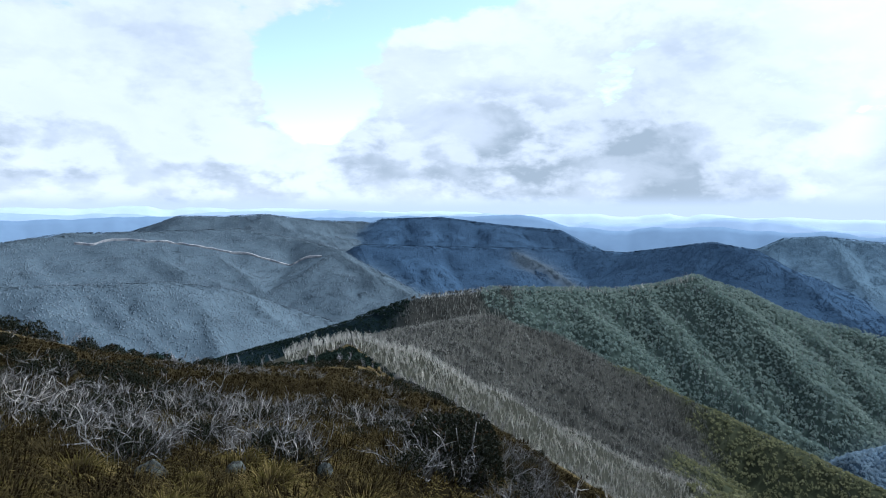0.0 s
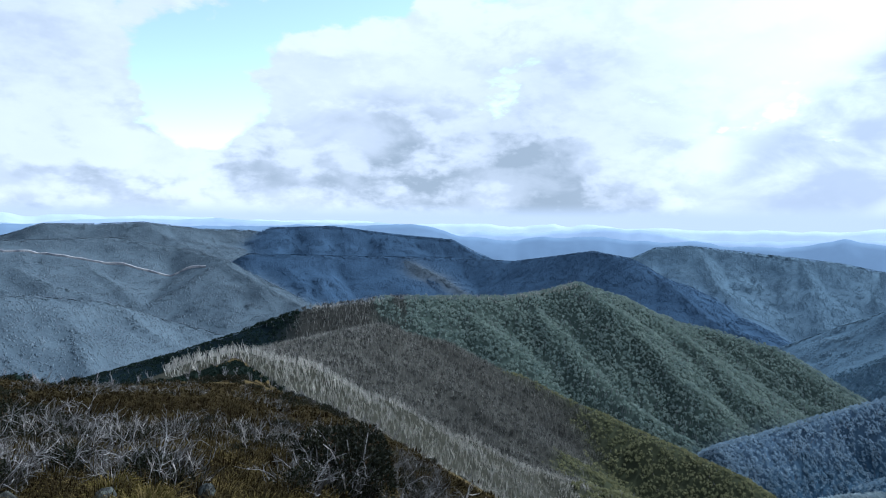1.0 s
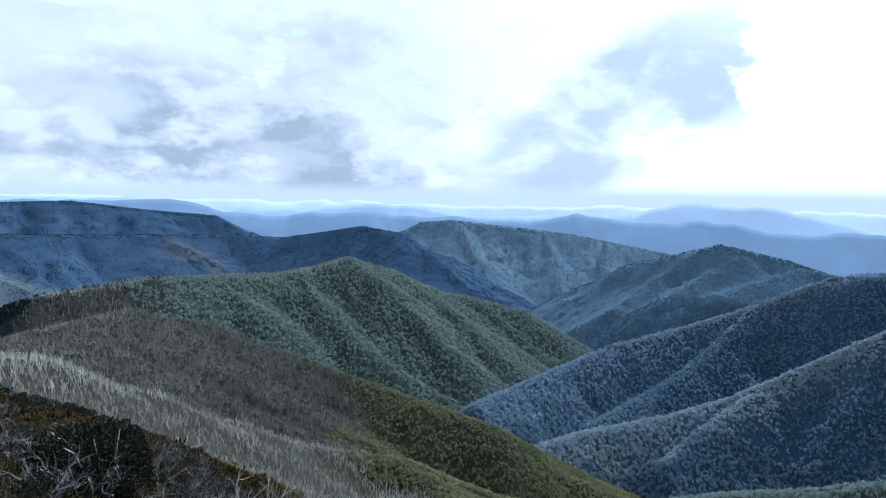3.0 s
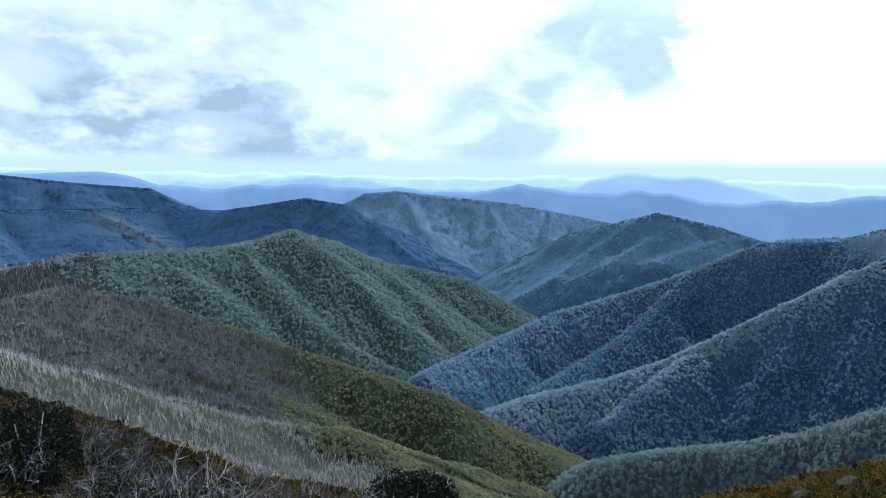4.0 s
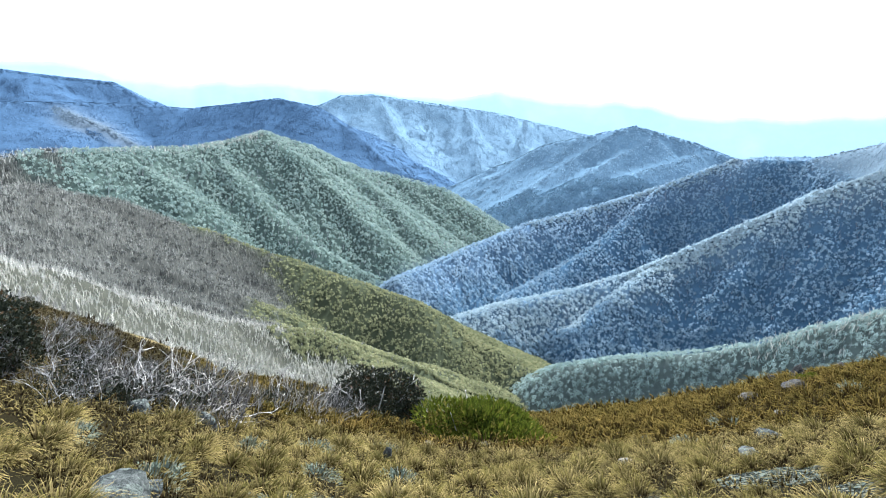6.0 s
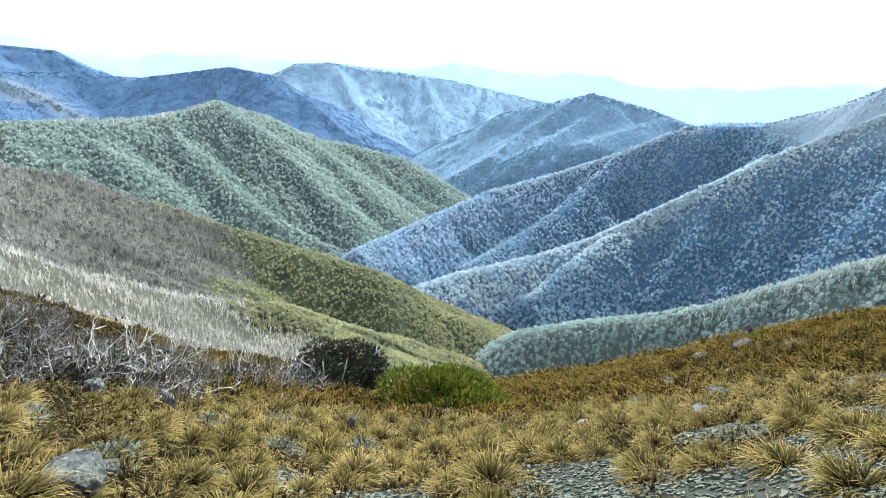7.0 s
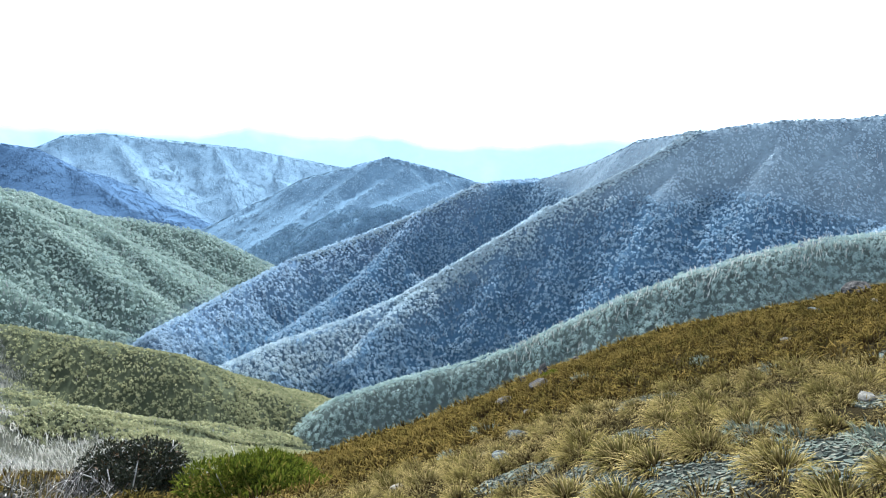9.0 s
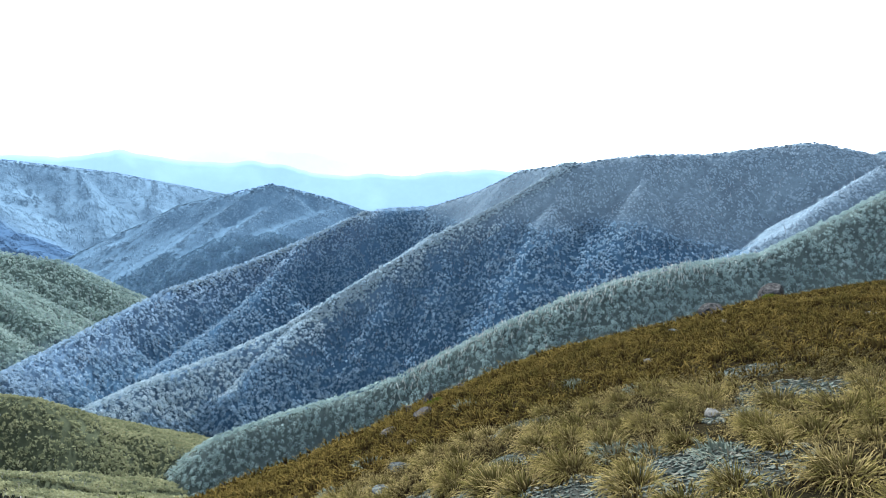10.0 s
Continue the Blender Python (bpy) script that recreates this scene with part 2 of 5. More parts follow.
ridge("stripe_spur_b", "stripe", 0.5, 16, [(1892, 2347, -151), (1784, 2130, -263), (1673, 1958, -354)])
ridge("stripe_spur_c", "stripe", 0.5, 16, [(2143, 2188, -198), (1955, 2026, -282)])
ridge("left_low_spur_a", "grey", 0.5, 12, [(-770, 1210, -184), (-685, 1203, -214), (-632, 1197, -243), (-566, 1163, -270)])
ridge("left_low_spur_b", "grey", 0.5, 12, [(-736, 1316, -158), (-632, 1260, -214), (-530, 1197, -268)])
ridge("left_low_spur_c", "grey", 0.5, 12, [(-587, 1416, -167), (-500, 1342, -224), (-439, 1229, -276)])
ridge("left_low_spur_d", "grey", 0.5, 12, [(-464, 1511, -207), (-396, 1473, -255)])
ridge("left_mid_spur_a", "grey", 0.5, 12, [(-417, 2440, -161), (-494, 2249, -227), (-582, 2140, -272)])
ridge("left_mid_spur_b", "grey", 0.5, 12, [(-405, 2428, -165), (-250, 2271, -231), (-107, 2192, -297)])
ridge("pale_spur", "pale_far", 0.5, 14, [(314, 2804, -183), (435, 2697, -238), (546, 2532, -316)])
ridge("left_mid_spur_d", "grey", 0.5, 12, [(-981, 2173, -162), (-854, 2087, -202), (-756, 2085, -233)])
ridge("left_mid_spur_e", "grey", 0.5, 12, [(-810, 2294, -172), (-691, 2194, -223), (-624, 2124, -264)])
ridge("left_far_spur_b", "grey", 0.5, 14, [(-917, 3245, -30), (-734, 3175, -117), (-581, 3087, -169)])
ridge("big_spur_c", "scrub", 0.7, 9, [(1395, 238, -8), (1288, 262, -97), (1196, 268, -177), (1138, 266, -222)])
ridge("big_spur_d", "scrub", 0.7, 9, [(1442, 95, 19), (1362, 99, -45), (1276, 124, -129), (1206, 160, -188)])
ridge("big_spur_e", "scrub", 0.7, 9, [(1508, -55, 33), (1398, 8, -52), (1301, 57, -126), (1195, 100, -190)])

# the home slope: how far down it falls from the eye by azimuth, and where it breaks off
HOME_AZ = [-180, -60, -40, -35, -28, -20, -16.7, -13, -8.4, -4.3, 0.8, 4.4, 9, 13.7, 17.4, 26, 37, 48.5, 57, 64, 70, 80, 90, 96, 104, 115, 150]
HOME_EL = [-2, -4, -7.8, -9.0, -11.6, -13.7, -14.2, -13.8, -11.9, -15.2, -17.4, -19.0, -21.6, -23.6, -26, -27.6, -29.7, -29.2, -27, -24.4, -21.6, -17, -13.4, -10.6, -7.8, -5, -2]
HOME_FAR = [60, 70, 70, 70, 90, 140, 180, 250, 325, 260, 190, 150, 100, 75, 50, 32, 24, 26, 30, 36, 42, 50, 55, 60, 60, 60, 60]


AZ_LINE = np.arange(-180.0, 180.5, 0.5)
EL_LINE = np.interp(AZ_LINE, HOME_AZ, HOME_EL)
EL_SOFT = np.convolve(np.pad(EL_LINE, 36, mode="wrap"), np.hanning(73) / np.hanning(73).sum(), "valid")


def home_height(x, y):
    r = np.hypot(x, y)
    az = np.degrees(np.arctan2(x, y))
    far = np.interp(az, HOME_AZ, HOME_FAR)
    near = np.clip(1.15 - r / (0.55 * far), 0, 1)
    el = np.interp(az, AZ_LINE, EL_LINE) * (1 - near) + np.interp(az, AZ_LINE, EL_SOFT) * near
    z = 1.6 + r * np.tan(np.radians(el)) - 1.6 * np.exp(-r / 10.0)
    z = z + (rough_noise(x, y, 1.6, 3, 5) - 0.5) * 0.16 * np.clip(r / 4, 0, 1) + (rough_noise(x, y, 9, 3, 8) - 0.62) * np.clip(r / 25, 0, 1) * 0.9
    over = np.maximum(r - far, 0)
    return z - over**2 / (over + 0.35 * far) * 0.62 * np.clip(1.4 - r / 900, 0.6, 1)


def land(x, y):
    """Height of the land and the ridge that shapes it (-1: the home slope)."""
    top = home_height(x, y)
    who = np.full(x.shape, -1)
    wander = (rough_noise(x, y, 90, 3, 21) - 0.5) * 70
    knobs = rough_noise(x, y, 55, 3, 31) - 0.5
    for k, (name, kind, slope, width, c) in enumerate(RIDGES):
        best = np.full(x.shape, -1e9)
        near = np.hypot(c[:, 0], c[:, 1]).min() < 900
        deep, apart = (26, 120) if near else (46, 210)
        deep = deep * (0.3 if "spur_" in name or width < 6 else 1.0)
        gone = 0.0
        for (ax, ay, az), (bx, by, bz) in zip(c[:-1], c[1:]):
            dx, dy = bx - ax, by - ay
            length = math.hypot(dx, dy)
            f = np.clip(((x - ax) * dx + (y - ay) * dy) / (length * length), 0, 1)
            ex, ey = x - ax - f * dx, y - ay - f * dy
            d = np.hypot(ex, ey)
            plain = az + f * (bz - az) - slope * (np.sqrt(d * d + width * width) - width)
            i = np.nonzero(plain + 5 > np.maximum(top, best))[0]
            ex, ey, d, f = ex[i], ey[i], d[i], f[i]
            side = np.where(ex * dy > ey * dx, 0.0, 5000.0)
            # gullies run down the sides, wandering and joining on the way
            along = gone + f * length + wander[i] * np.clip(d / 150, 0, 1)
            cleft = 1 - np.abs(value_noise(along, side + d * 0.22 + 777.0 * k, apart, 21) - 0.5) * 2
            rill = 1 - np.abs(value_noise(along + 0.5 * wander[i], side + d * 0.3 + 333.0 * k, apart * 0.36, 22) - 0.5) * 2
            best[i] = np.maximum(best[i], plain[i] - np.clip(d / 150, 0, 1) * (deep * cleft**2 + 0.33 * deep * rill**2 - 9 * knobs[i]))
            gone += length
        who = np.where(best > top, k, who)
        top = np.maximum(top, best)
    floor = -470 + 22 * rough_noise(x, y, 160, 3, 41) - 40 * np.clip((np.hypot(x, y) - 2500) / 2000, 0, 1)
    return np.maximum(top, floor), who


kind_of = np.array([r[1] for r in RIDGES] + ["home"])


def crest_distance(x, y, name):
    """How far each place lies from the crest line of a ridge."""
    c = next(r[4] for r in RIDGES if r[0] == name)
    best = np.full(x.shape, 1e9)
    for (ax, ay, _), (bx, by, _) in zip(c[:-1], c[1:]):
        dx, dy = bx - ax, by - ay
        f = np.clip(((x - ax) * dx + (y - ay) * dy) / (dx * dx + dy * dy), 0, 1)
        best = np.minimum(best, np.hypot(x - ax - f * dx, y - ay - f * dy))
    return best


def cover_kind(x, y, z, who):
    """Kind of hillside at each place: the scrub of the tops gives way to forest lower down."""
    kind = kind_of[who].astype("U16")
    line = rough_noise(x, y, 220, 3, 91)
    kind = np.where((kind == "scrub") & (z < -165 + 150 * line), "bluegreen_back", kind)
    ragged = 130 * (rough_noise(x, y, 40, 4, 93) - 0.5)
    # cloud shade on the hill's left slope is painted in as a dark kind
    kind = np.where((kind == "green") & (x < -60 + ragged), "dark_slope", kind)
    kind = np.where((kind == "green") & (x < 95 + ragged) & (y < 1250), "mauve", kind)
    kind = np.where(((kind == "bluegreen") | (kind == "bluegreen_back")) & (z > -215 + 110 * line), "scrub", kind)
    # forest on the faces below the open crests is painted darker, for their shade
    face = np.minimum(crest_distance(x, y, "right_mid"), crest_distance(x, y, "right_back")) + 70 * (rough_noise(x, y, 45, 3, 97) - 0.5) > 48
    kind = np.where(((kind == "bluegreen") | (kind == "bluegreen_back")) & face & (z < -215 + 110 * line), "wet_forest", kind)
    kind = np.where((kind == "dead_pale") & (x > 150 + 130 * rough_noise(x, y, 60, 3, 94) + 60 * (rough_noise(x, y, 8, 2, 96) - 0.5)), "olive", kind)
    return np.where((kind == "mauve") & (x > 140 + 320 * rough_noise(x, y, 110, 3, 95) + 160 * (rough_noise(x, y, 9, 2, 96) - 0.5)), "olive", kind)


def mesh_object(name, verts, faces, mat, attributes=None, smooth=False, parent=None):
    """One mesh from arrays of points and of triangles or quads."""
    me = bpy.data.meshes.new(name)
    verts, faces = np.asarray(verts, np.float32), np.asarray(faces, np.int32)
    k = faces.shape[1]
    me.vertices.add(len(verts)), me.loops.add(faces.size), me.polygons.add(len(faces))
    me.vertices.foreach_set("co", verts.ravel())
    me.loops.foreach_set("vertex_index", faces.ravel())
    me.polygons.foreach_set("loop_start", np.arange(len(faces), dtype=np.int32) * k)
    me.polygons.foreach_set("use_smooth", np.full(len(faces), smooth))
    for key, values in (attributes or {}).items():
        me.attributes.new(key, "FLOAT", "POINT").data.foreach_set("value", np.asarray(values, np.float32))
    me.materials.append(mat)
    me.update(calc_edges=True)
    ob = new(name, me)
    ob.parent = parent
    return ob


# floors of far kinds are painted blue for haze, those of shaded kinds dark
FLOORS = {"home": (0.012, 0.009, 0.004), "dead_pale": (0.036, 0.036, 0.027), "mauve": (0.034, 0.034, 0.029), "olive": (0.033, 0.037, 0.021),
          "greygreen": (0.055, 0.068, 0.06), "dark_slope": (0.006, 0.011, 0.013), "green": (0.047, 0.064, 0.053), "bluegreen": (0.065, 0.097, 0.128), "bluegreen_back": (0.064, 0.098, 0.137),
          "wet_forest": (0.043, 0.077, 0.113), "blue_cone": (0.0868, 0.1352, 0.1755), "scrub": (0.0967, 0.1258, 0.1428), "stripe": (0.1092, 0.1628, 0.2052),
          "dark": (0.043, 0.074, 0.118), "grey": (0.075, 0.1, 0.118), "pale_far": (0.11, 0.125, 0.13), "sunlit_stripe": (0.177, 0.259, 0.326)}


def soil(n, place):
    tone = n.add("ShaderNodeAttribute", {"attribute_name": "ground_colour"}).outputs["Color"]
    big = n.noise(place, 0.012, 5.0, 0.6)
    mid = n.noise(place, 0.11, 5.0, 0.65)
    fine = n.noise(place, 2.3, 6.0, 0.7)
    grit = n.noise(place, 19.0, 5.0, 0.75)
    fine = n.math("ADD", n.math("MULTIPLY", fine, 0.6), n.math("MULTIPLY", grit, 0.4))
    v = n.math("ADD", n.math("MULTIPLY", big, 0.7), n.math("ADD", n.math("MULTIPLY", mid, 0.8), n.math("MULTIPLY", fine, 0.6)))
    return n.mix(1.0, tone, n.mix(n.step(v, 0.82, 1.28), rgb(0.74, 0.74, 0.75), rgb(1.22, 1.21, 1.19)), "MULTIPLY")


ground_mat = material("earth_and_leaf_litter", soil, 0.95, 0.6, 6.0)

turn = np.radians(np.concatenate([np.arange(-180, -48, 3.0), np.arange(-48, 116, 0.48), np.arange(116, 180, 3.0)]))
reach = np.concatenate([np.geomspace(0.02, 0.5, 5)[:-1], np.geomspace(0.5, 60, 80), np.geomspace(60, 1900, 270)[1:], np.geomspace(1900, 4900, 75)[1:]])
gx, gy = (reach[:, None] * np.sin(turn)).ravel(), (reach[:, None] * np.cos(turn)).ravel()
gz, gwho = land(gx, gy)
rows, cols = len(reach), len(turn)
i, j = np.meshgrid(np.arange(rows - 1), np.arange(cols), indexing="ij")
j2 = (j + 1) % cols
quads = np.stack([i * cols + j, (i + 1) * cols + j, (i + 1) * cols + j2, i * cols + j2], -1).reshape(-1, 4)[:, ::-1]
ground = mesh_object("ground", np.stack([gx, gy, gz], 1), quads, ground_mat, smooth=True)
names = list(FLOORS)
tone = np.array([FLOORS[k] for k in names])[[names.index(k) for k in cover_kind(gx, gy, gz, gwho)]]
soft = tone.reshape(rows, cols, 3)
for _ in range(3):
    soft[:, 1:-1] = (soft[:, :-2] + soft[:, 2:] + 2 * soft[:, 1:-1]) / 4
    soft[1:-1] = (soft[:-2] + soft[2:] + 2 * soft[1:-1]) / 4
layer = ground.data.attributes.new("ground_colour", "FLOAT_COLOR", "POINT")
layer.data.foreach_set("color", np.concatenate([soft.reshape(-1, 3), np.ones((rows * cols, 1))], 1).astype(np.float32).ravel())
tagged(ground, "mountain land of heath slopes, spurs and deep forested valleys", "ground", kind="structure")


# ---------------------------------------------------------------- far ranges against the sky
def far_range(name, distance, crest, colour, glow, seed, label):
    """A chain of hills on the horizon: crest elevations in degrees by azimuth, with a broken skyline and folded front.
    Haze is painted in as blue colour and glow.
    """

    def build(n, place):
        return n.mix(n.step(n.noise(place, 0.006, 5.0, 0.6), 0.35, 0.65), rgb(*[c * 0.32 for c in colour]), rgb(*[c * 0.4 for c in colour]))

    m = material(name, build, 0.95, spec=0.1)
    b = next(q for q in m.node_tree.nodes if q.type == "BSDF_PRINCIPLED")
    # the emission stands in for haze in front of the range
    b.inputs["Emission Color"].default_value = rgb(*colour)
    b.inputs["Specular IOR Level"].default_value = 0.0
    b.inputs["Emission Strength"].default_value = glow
    az = np.arange(-180, 180, 0.35)
    el = np.interp(az, [c[0] for c in crest], [c[1] for c in crest]) + 0.3
    a = np.radians(az)
    x, y = np.sin(a), np.cos(a)
    wob = (rough_noise(az * 10, az * 0, 26, 4, seed) - 0.5) * 0.6
    verts, steps = [], 9
    for s in range(steps):
        f = s / (steps - 1)
        fold = (rough_noise(az * 10, az * 0 + 40 * f, 30, 4, seed + 9) - 0.5) * 150 * min(f * 3, 1)
        d = distance - f * 420 + fold
        z = 1.6 + np.tan(np.radians(el + wob)) * distance - f ** 1.2 * 330 - fold * 0.0
        verts.append(np.stack([x * d, y * d, z], 1))
    back = np.stack([x * (distance + 90), y * (distance + 90), verts[0][:, 2] - 120], 1)
    verts = np.concatenate([back] + verts)
    c = len(az)
    i, j = np.meshgrid(np.arange(steps), np.arange(c), indexing="ij")
    j2 = (j + 1) % c
    q = np.stack([i * c + j, i * c + j2, (i + 1) * c + j2, (i + 1) * c + j], -1).reshape(-1, 4)
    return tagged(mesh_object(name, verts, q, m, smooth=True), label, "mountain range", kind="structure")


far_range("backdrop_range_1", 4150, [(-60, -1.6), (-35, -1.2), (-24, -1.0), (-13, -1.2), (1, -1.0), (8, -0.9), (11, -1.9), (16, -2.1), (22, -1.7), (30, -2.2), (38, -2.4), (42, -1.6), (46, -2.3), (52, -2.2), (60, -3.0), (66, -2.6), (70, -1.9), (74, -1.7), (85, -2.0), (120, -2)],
          (0.20, 0.285, 0.39), 0.62, 3, "wooded hills on the horizon, haze painted in as blue glow")
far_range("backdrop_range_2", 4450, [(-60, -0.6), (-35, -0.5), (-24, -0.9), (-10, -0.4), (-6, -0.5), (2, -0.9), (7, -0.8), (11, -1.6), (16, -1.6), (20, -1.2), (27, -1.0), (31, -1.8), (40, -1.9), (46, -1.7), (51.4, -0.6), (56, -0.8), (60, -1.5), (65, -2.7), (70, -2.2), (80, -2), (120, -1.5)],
          (0.36, 0.45, 0.565), 0.68, 13, "distant mountains under the clouds, pale blue with painted glowing haze")
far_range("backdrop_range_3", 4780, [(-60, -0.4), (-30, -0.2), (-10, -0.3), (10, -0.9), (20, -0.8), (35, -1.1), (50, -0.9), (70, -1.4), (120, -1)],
          (0.50, 0.585, 0.68), 0.7, 23, "faintest range on the skyline, pale blue with painted glowing haze")

# ---------------------------------------------------------------- woods
rng = np.random.default_rng(7)


def crown_shape(n, width, height, bare, leaf, seed):
    """A eucalypt: a thin trunk and a ragged crown of n leaf sprays, standing on the origin."""
    r = np.random.default_rng(seed)
    d = r.normal(size=(n, 3))
    d /= np.linalg.norm(d, axis=1)[:, None]
    d[:, 2] = np.abs(d[:, 2]) * 0.9 - 0.25
    lump = 0.65 + 0.5 * np.abs(np.sin(d[:, 0] * 3.1 + seed) * np.cos(d[:, 1] * 2.7 + seed * 2))
    c = d * lump[:, None] * [width / 2, width / 2, (height - bare) * 0.62] + [0, 0, bare + (height - bare) * 0.4]
    t = np.cross(d, r.normal(size=(n, 3)))
    t /= np.linalg.norm(t, axis=1)[:, None] + 1e-6
    b = np.cross(d, t)
    tilt = d * r.uniform(-0.55, 0.55, (n, 1)) * leaf
    v = np.stack([c + t * leaf * 0.62 + tilt, c - t * leaf * 0.55 + b * leaf * 0.42, c - t * leaf * 0.5 - b * leaf * 0.5 - tilt], 1).reshape(-1, 3)
    f = np.arange(3 * n).reshape(-1, 3)
    k = len(v)
    w = 0.16
    trunk = np.array([[w, 0, -1], [-w * 0.6, w, -1], [-w * 0.6, -w, -1], [0, 0, bare + (height - bare) * 0.5]])
    return np.concatenate([v, trunk]), np.concatenate([f, np.array([[0, 1, 3], [1, 2, 3], [2, 0, 3]]) + k])


def dome_shape(width, rise, trunk, seed, sides=6):
    """One crown of a closed forest canopy, uneven at its rim, on its trunk."""
    r = np.random.default_rng(seed)
    q = np.arange(sides) * 6.283 / sides + r.uniform(-0.25, 0.25, sides)
    rad = 0.5 * width * r.uniform(0.7, 1.25, sides)
    rim = np.stack([np.cos(q) * rad, np.sin(q) * rad, trunk + rise * r.uniform(-0.25, 0.3, sides)], 1)
    k = np.arange(sides)
    return np.concatenate([[[r.normal() * 0.1 * width, r.normal() * 0.1 * width, trunk + rise]], rim]), np.stack([0 * k, 1 + k, 1 + (k + 1) % sides], 1)


def dead_shape(height, twigs, seed, thick=0.16):
    """A bare grey trunk with a few upswept limbs, standing on the origin."""
    r = np.random.default_rng(seed)
    v, f = [], []

    def stick(a, b, w):
        k = len(v)
        side = np.cross(b - a, [0.3, 0.8, 0.2])
        side = side / (np.linalg.norm(side) + 1e-6) * w
        other = np.cross(b - a, side)
        other = other / (np.linalg.norm(other) + 1e-6) * w
        v.extend([a + side, a - side * 0.5 + other * 0.8, a - side * 0.5 - other * 0.8, b])
        f.extend([[k, k + 1, k + 3], [k + 1, k + 2, k + 3], [k + 2, k, k + 3]])

    lean = r.uniform(-0.5, 0.5, 2) * height
    top = np.array([lean[0], lean[1], height])
    stick(np.array([0, 0, -0.8]), top, thick)
    for _ in range(twigs):
        s = r.uniform(0.15, 0.75)
        a = top * s
        q = r.uniform(0, 6.28)
        ln = height * r.uniform(0.25, 0.5)
        stick(a, a + np.array([math.cos(q) * ln * 0.55, math.sin(q) * ln * 0.55, ln * 0.85]), thick * 0.6)
    return np.array(v), np.array(f)


fall_r, fall_a = np.gradient(gz.reshape(rows, cols), reach, turn)
fall_a = fall_a / reach[:, None]


def slope_at(p):
    """How much the land rises towards +x and +y at each place."""
    a = np.arctan2(p[:, 0], p[:, 1])
    i = np.clip(np.searchsorted(reach, np.hypot(p[:, 0], p[:, 1])), 1, rows - 2)
    j = np.clip(np.searchsorted(turn, a), 1, cols - 2)
    u, v = fall_r[i, j], fall_a[i, j]
    return np.stack([u * np.sin(a) + v * np.cos(a), u * np.cos(a) - v * np.sin(a)], 1)


def planted(name, shapes, pts, size, mat, label, category="trees", tint=None, lie=0.0):
    """Many plants of some shapes at many places, joined into one mesh: woods that nobody could count."""
    n = len(pts)
    pick = rng.integers(0, len(shapes), n)
    spin = rng.uniform(0, 6.283, n)
    tint = rng.uniform(0, 1, n) if tint is None else tint
    rise = slope_at(pts) * lie if lie else np.zeros((n, 2))
    vs, fs, ts, base = [], [], [], 0
    for k, (v, f) in enumerate(shapes):
        idx = np.nonzero(pick == k)[0]
        if not len(idx):
            continue
        ca, sa, s = np.cos(spin[idx])[:, None], np.sin(spin[idx])[:, None], size[idx][:, None]
        x, y, z = v[:, 0] * s, v[:, 1] * s, v[:, 2] * s
        dx, dy = x * ca - y * sa, x * sa + y * ca
        w = np.stack([dx + pts[idx, 0:1], dy + pts[idx, 1:2], z + pts[idx, 2:3] + dx * rise[idx, 0:1] + dy * rise[idx, 1:2]], -1)
        vs.append(w.reshape(-1, 3))
        fs.append((f[None] + (np.arange(len(idx)) * len(v))[:, None, None]).reshape(-1, 3) + base)
        ts.append(np.repeat(tint[idx], len(v)))
        base += len(idx) * len(v)
    ob = mesh_object(name, np.concatenate(vs), np.concatenate(fs), mat, {"tint": np.concatenate(ts)}, smooth=False)
    return tagged(ob, label, category, kind="stuff")


def scatter(n, az0, az1, r0, r1):
    az = np.radians(rng.uniform(az0, az1, n))
    r = np.sqrt(rng.uniform(r0 * r0, r1 * r1, n))
    return r * np.sin(az), r * np.cos(az)


# steepest sightline from the camera's spot up to each cell of the land
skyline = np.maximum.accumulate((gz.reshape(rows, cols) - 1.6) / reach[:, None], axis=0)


def keep_in_view(x, y, z, share=0.15):
    """Keeps woods in sight of the camera's spot and only a share of those that the land hides."""
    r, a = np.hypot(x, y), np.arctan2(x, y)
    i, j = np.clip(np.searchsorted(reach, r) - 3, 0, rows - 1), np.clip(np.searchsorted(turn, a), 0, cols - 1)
    hidden = (z + 9 - 1.6) / r < skyline[i, j]
    return ~hidden | (rng.uniform(0, 1, len(x)) < share)


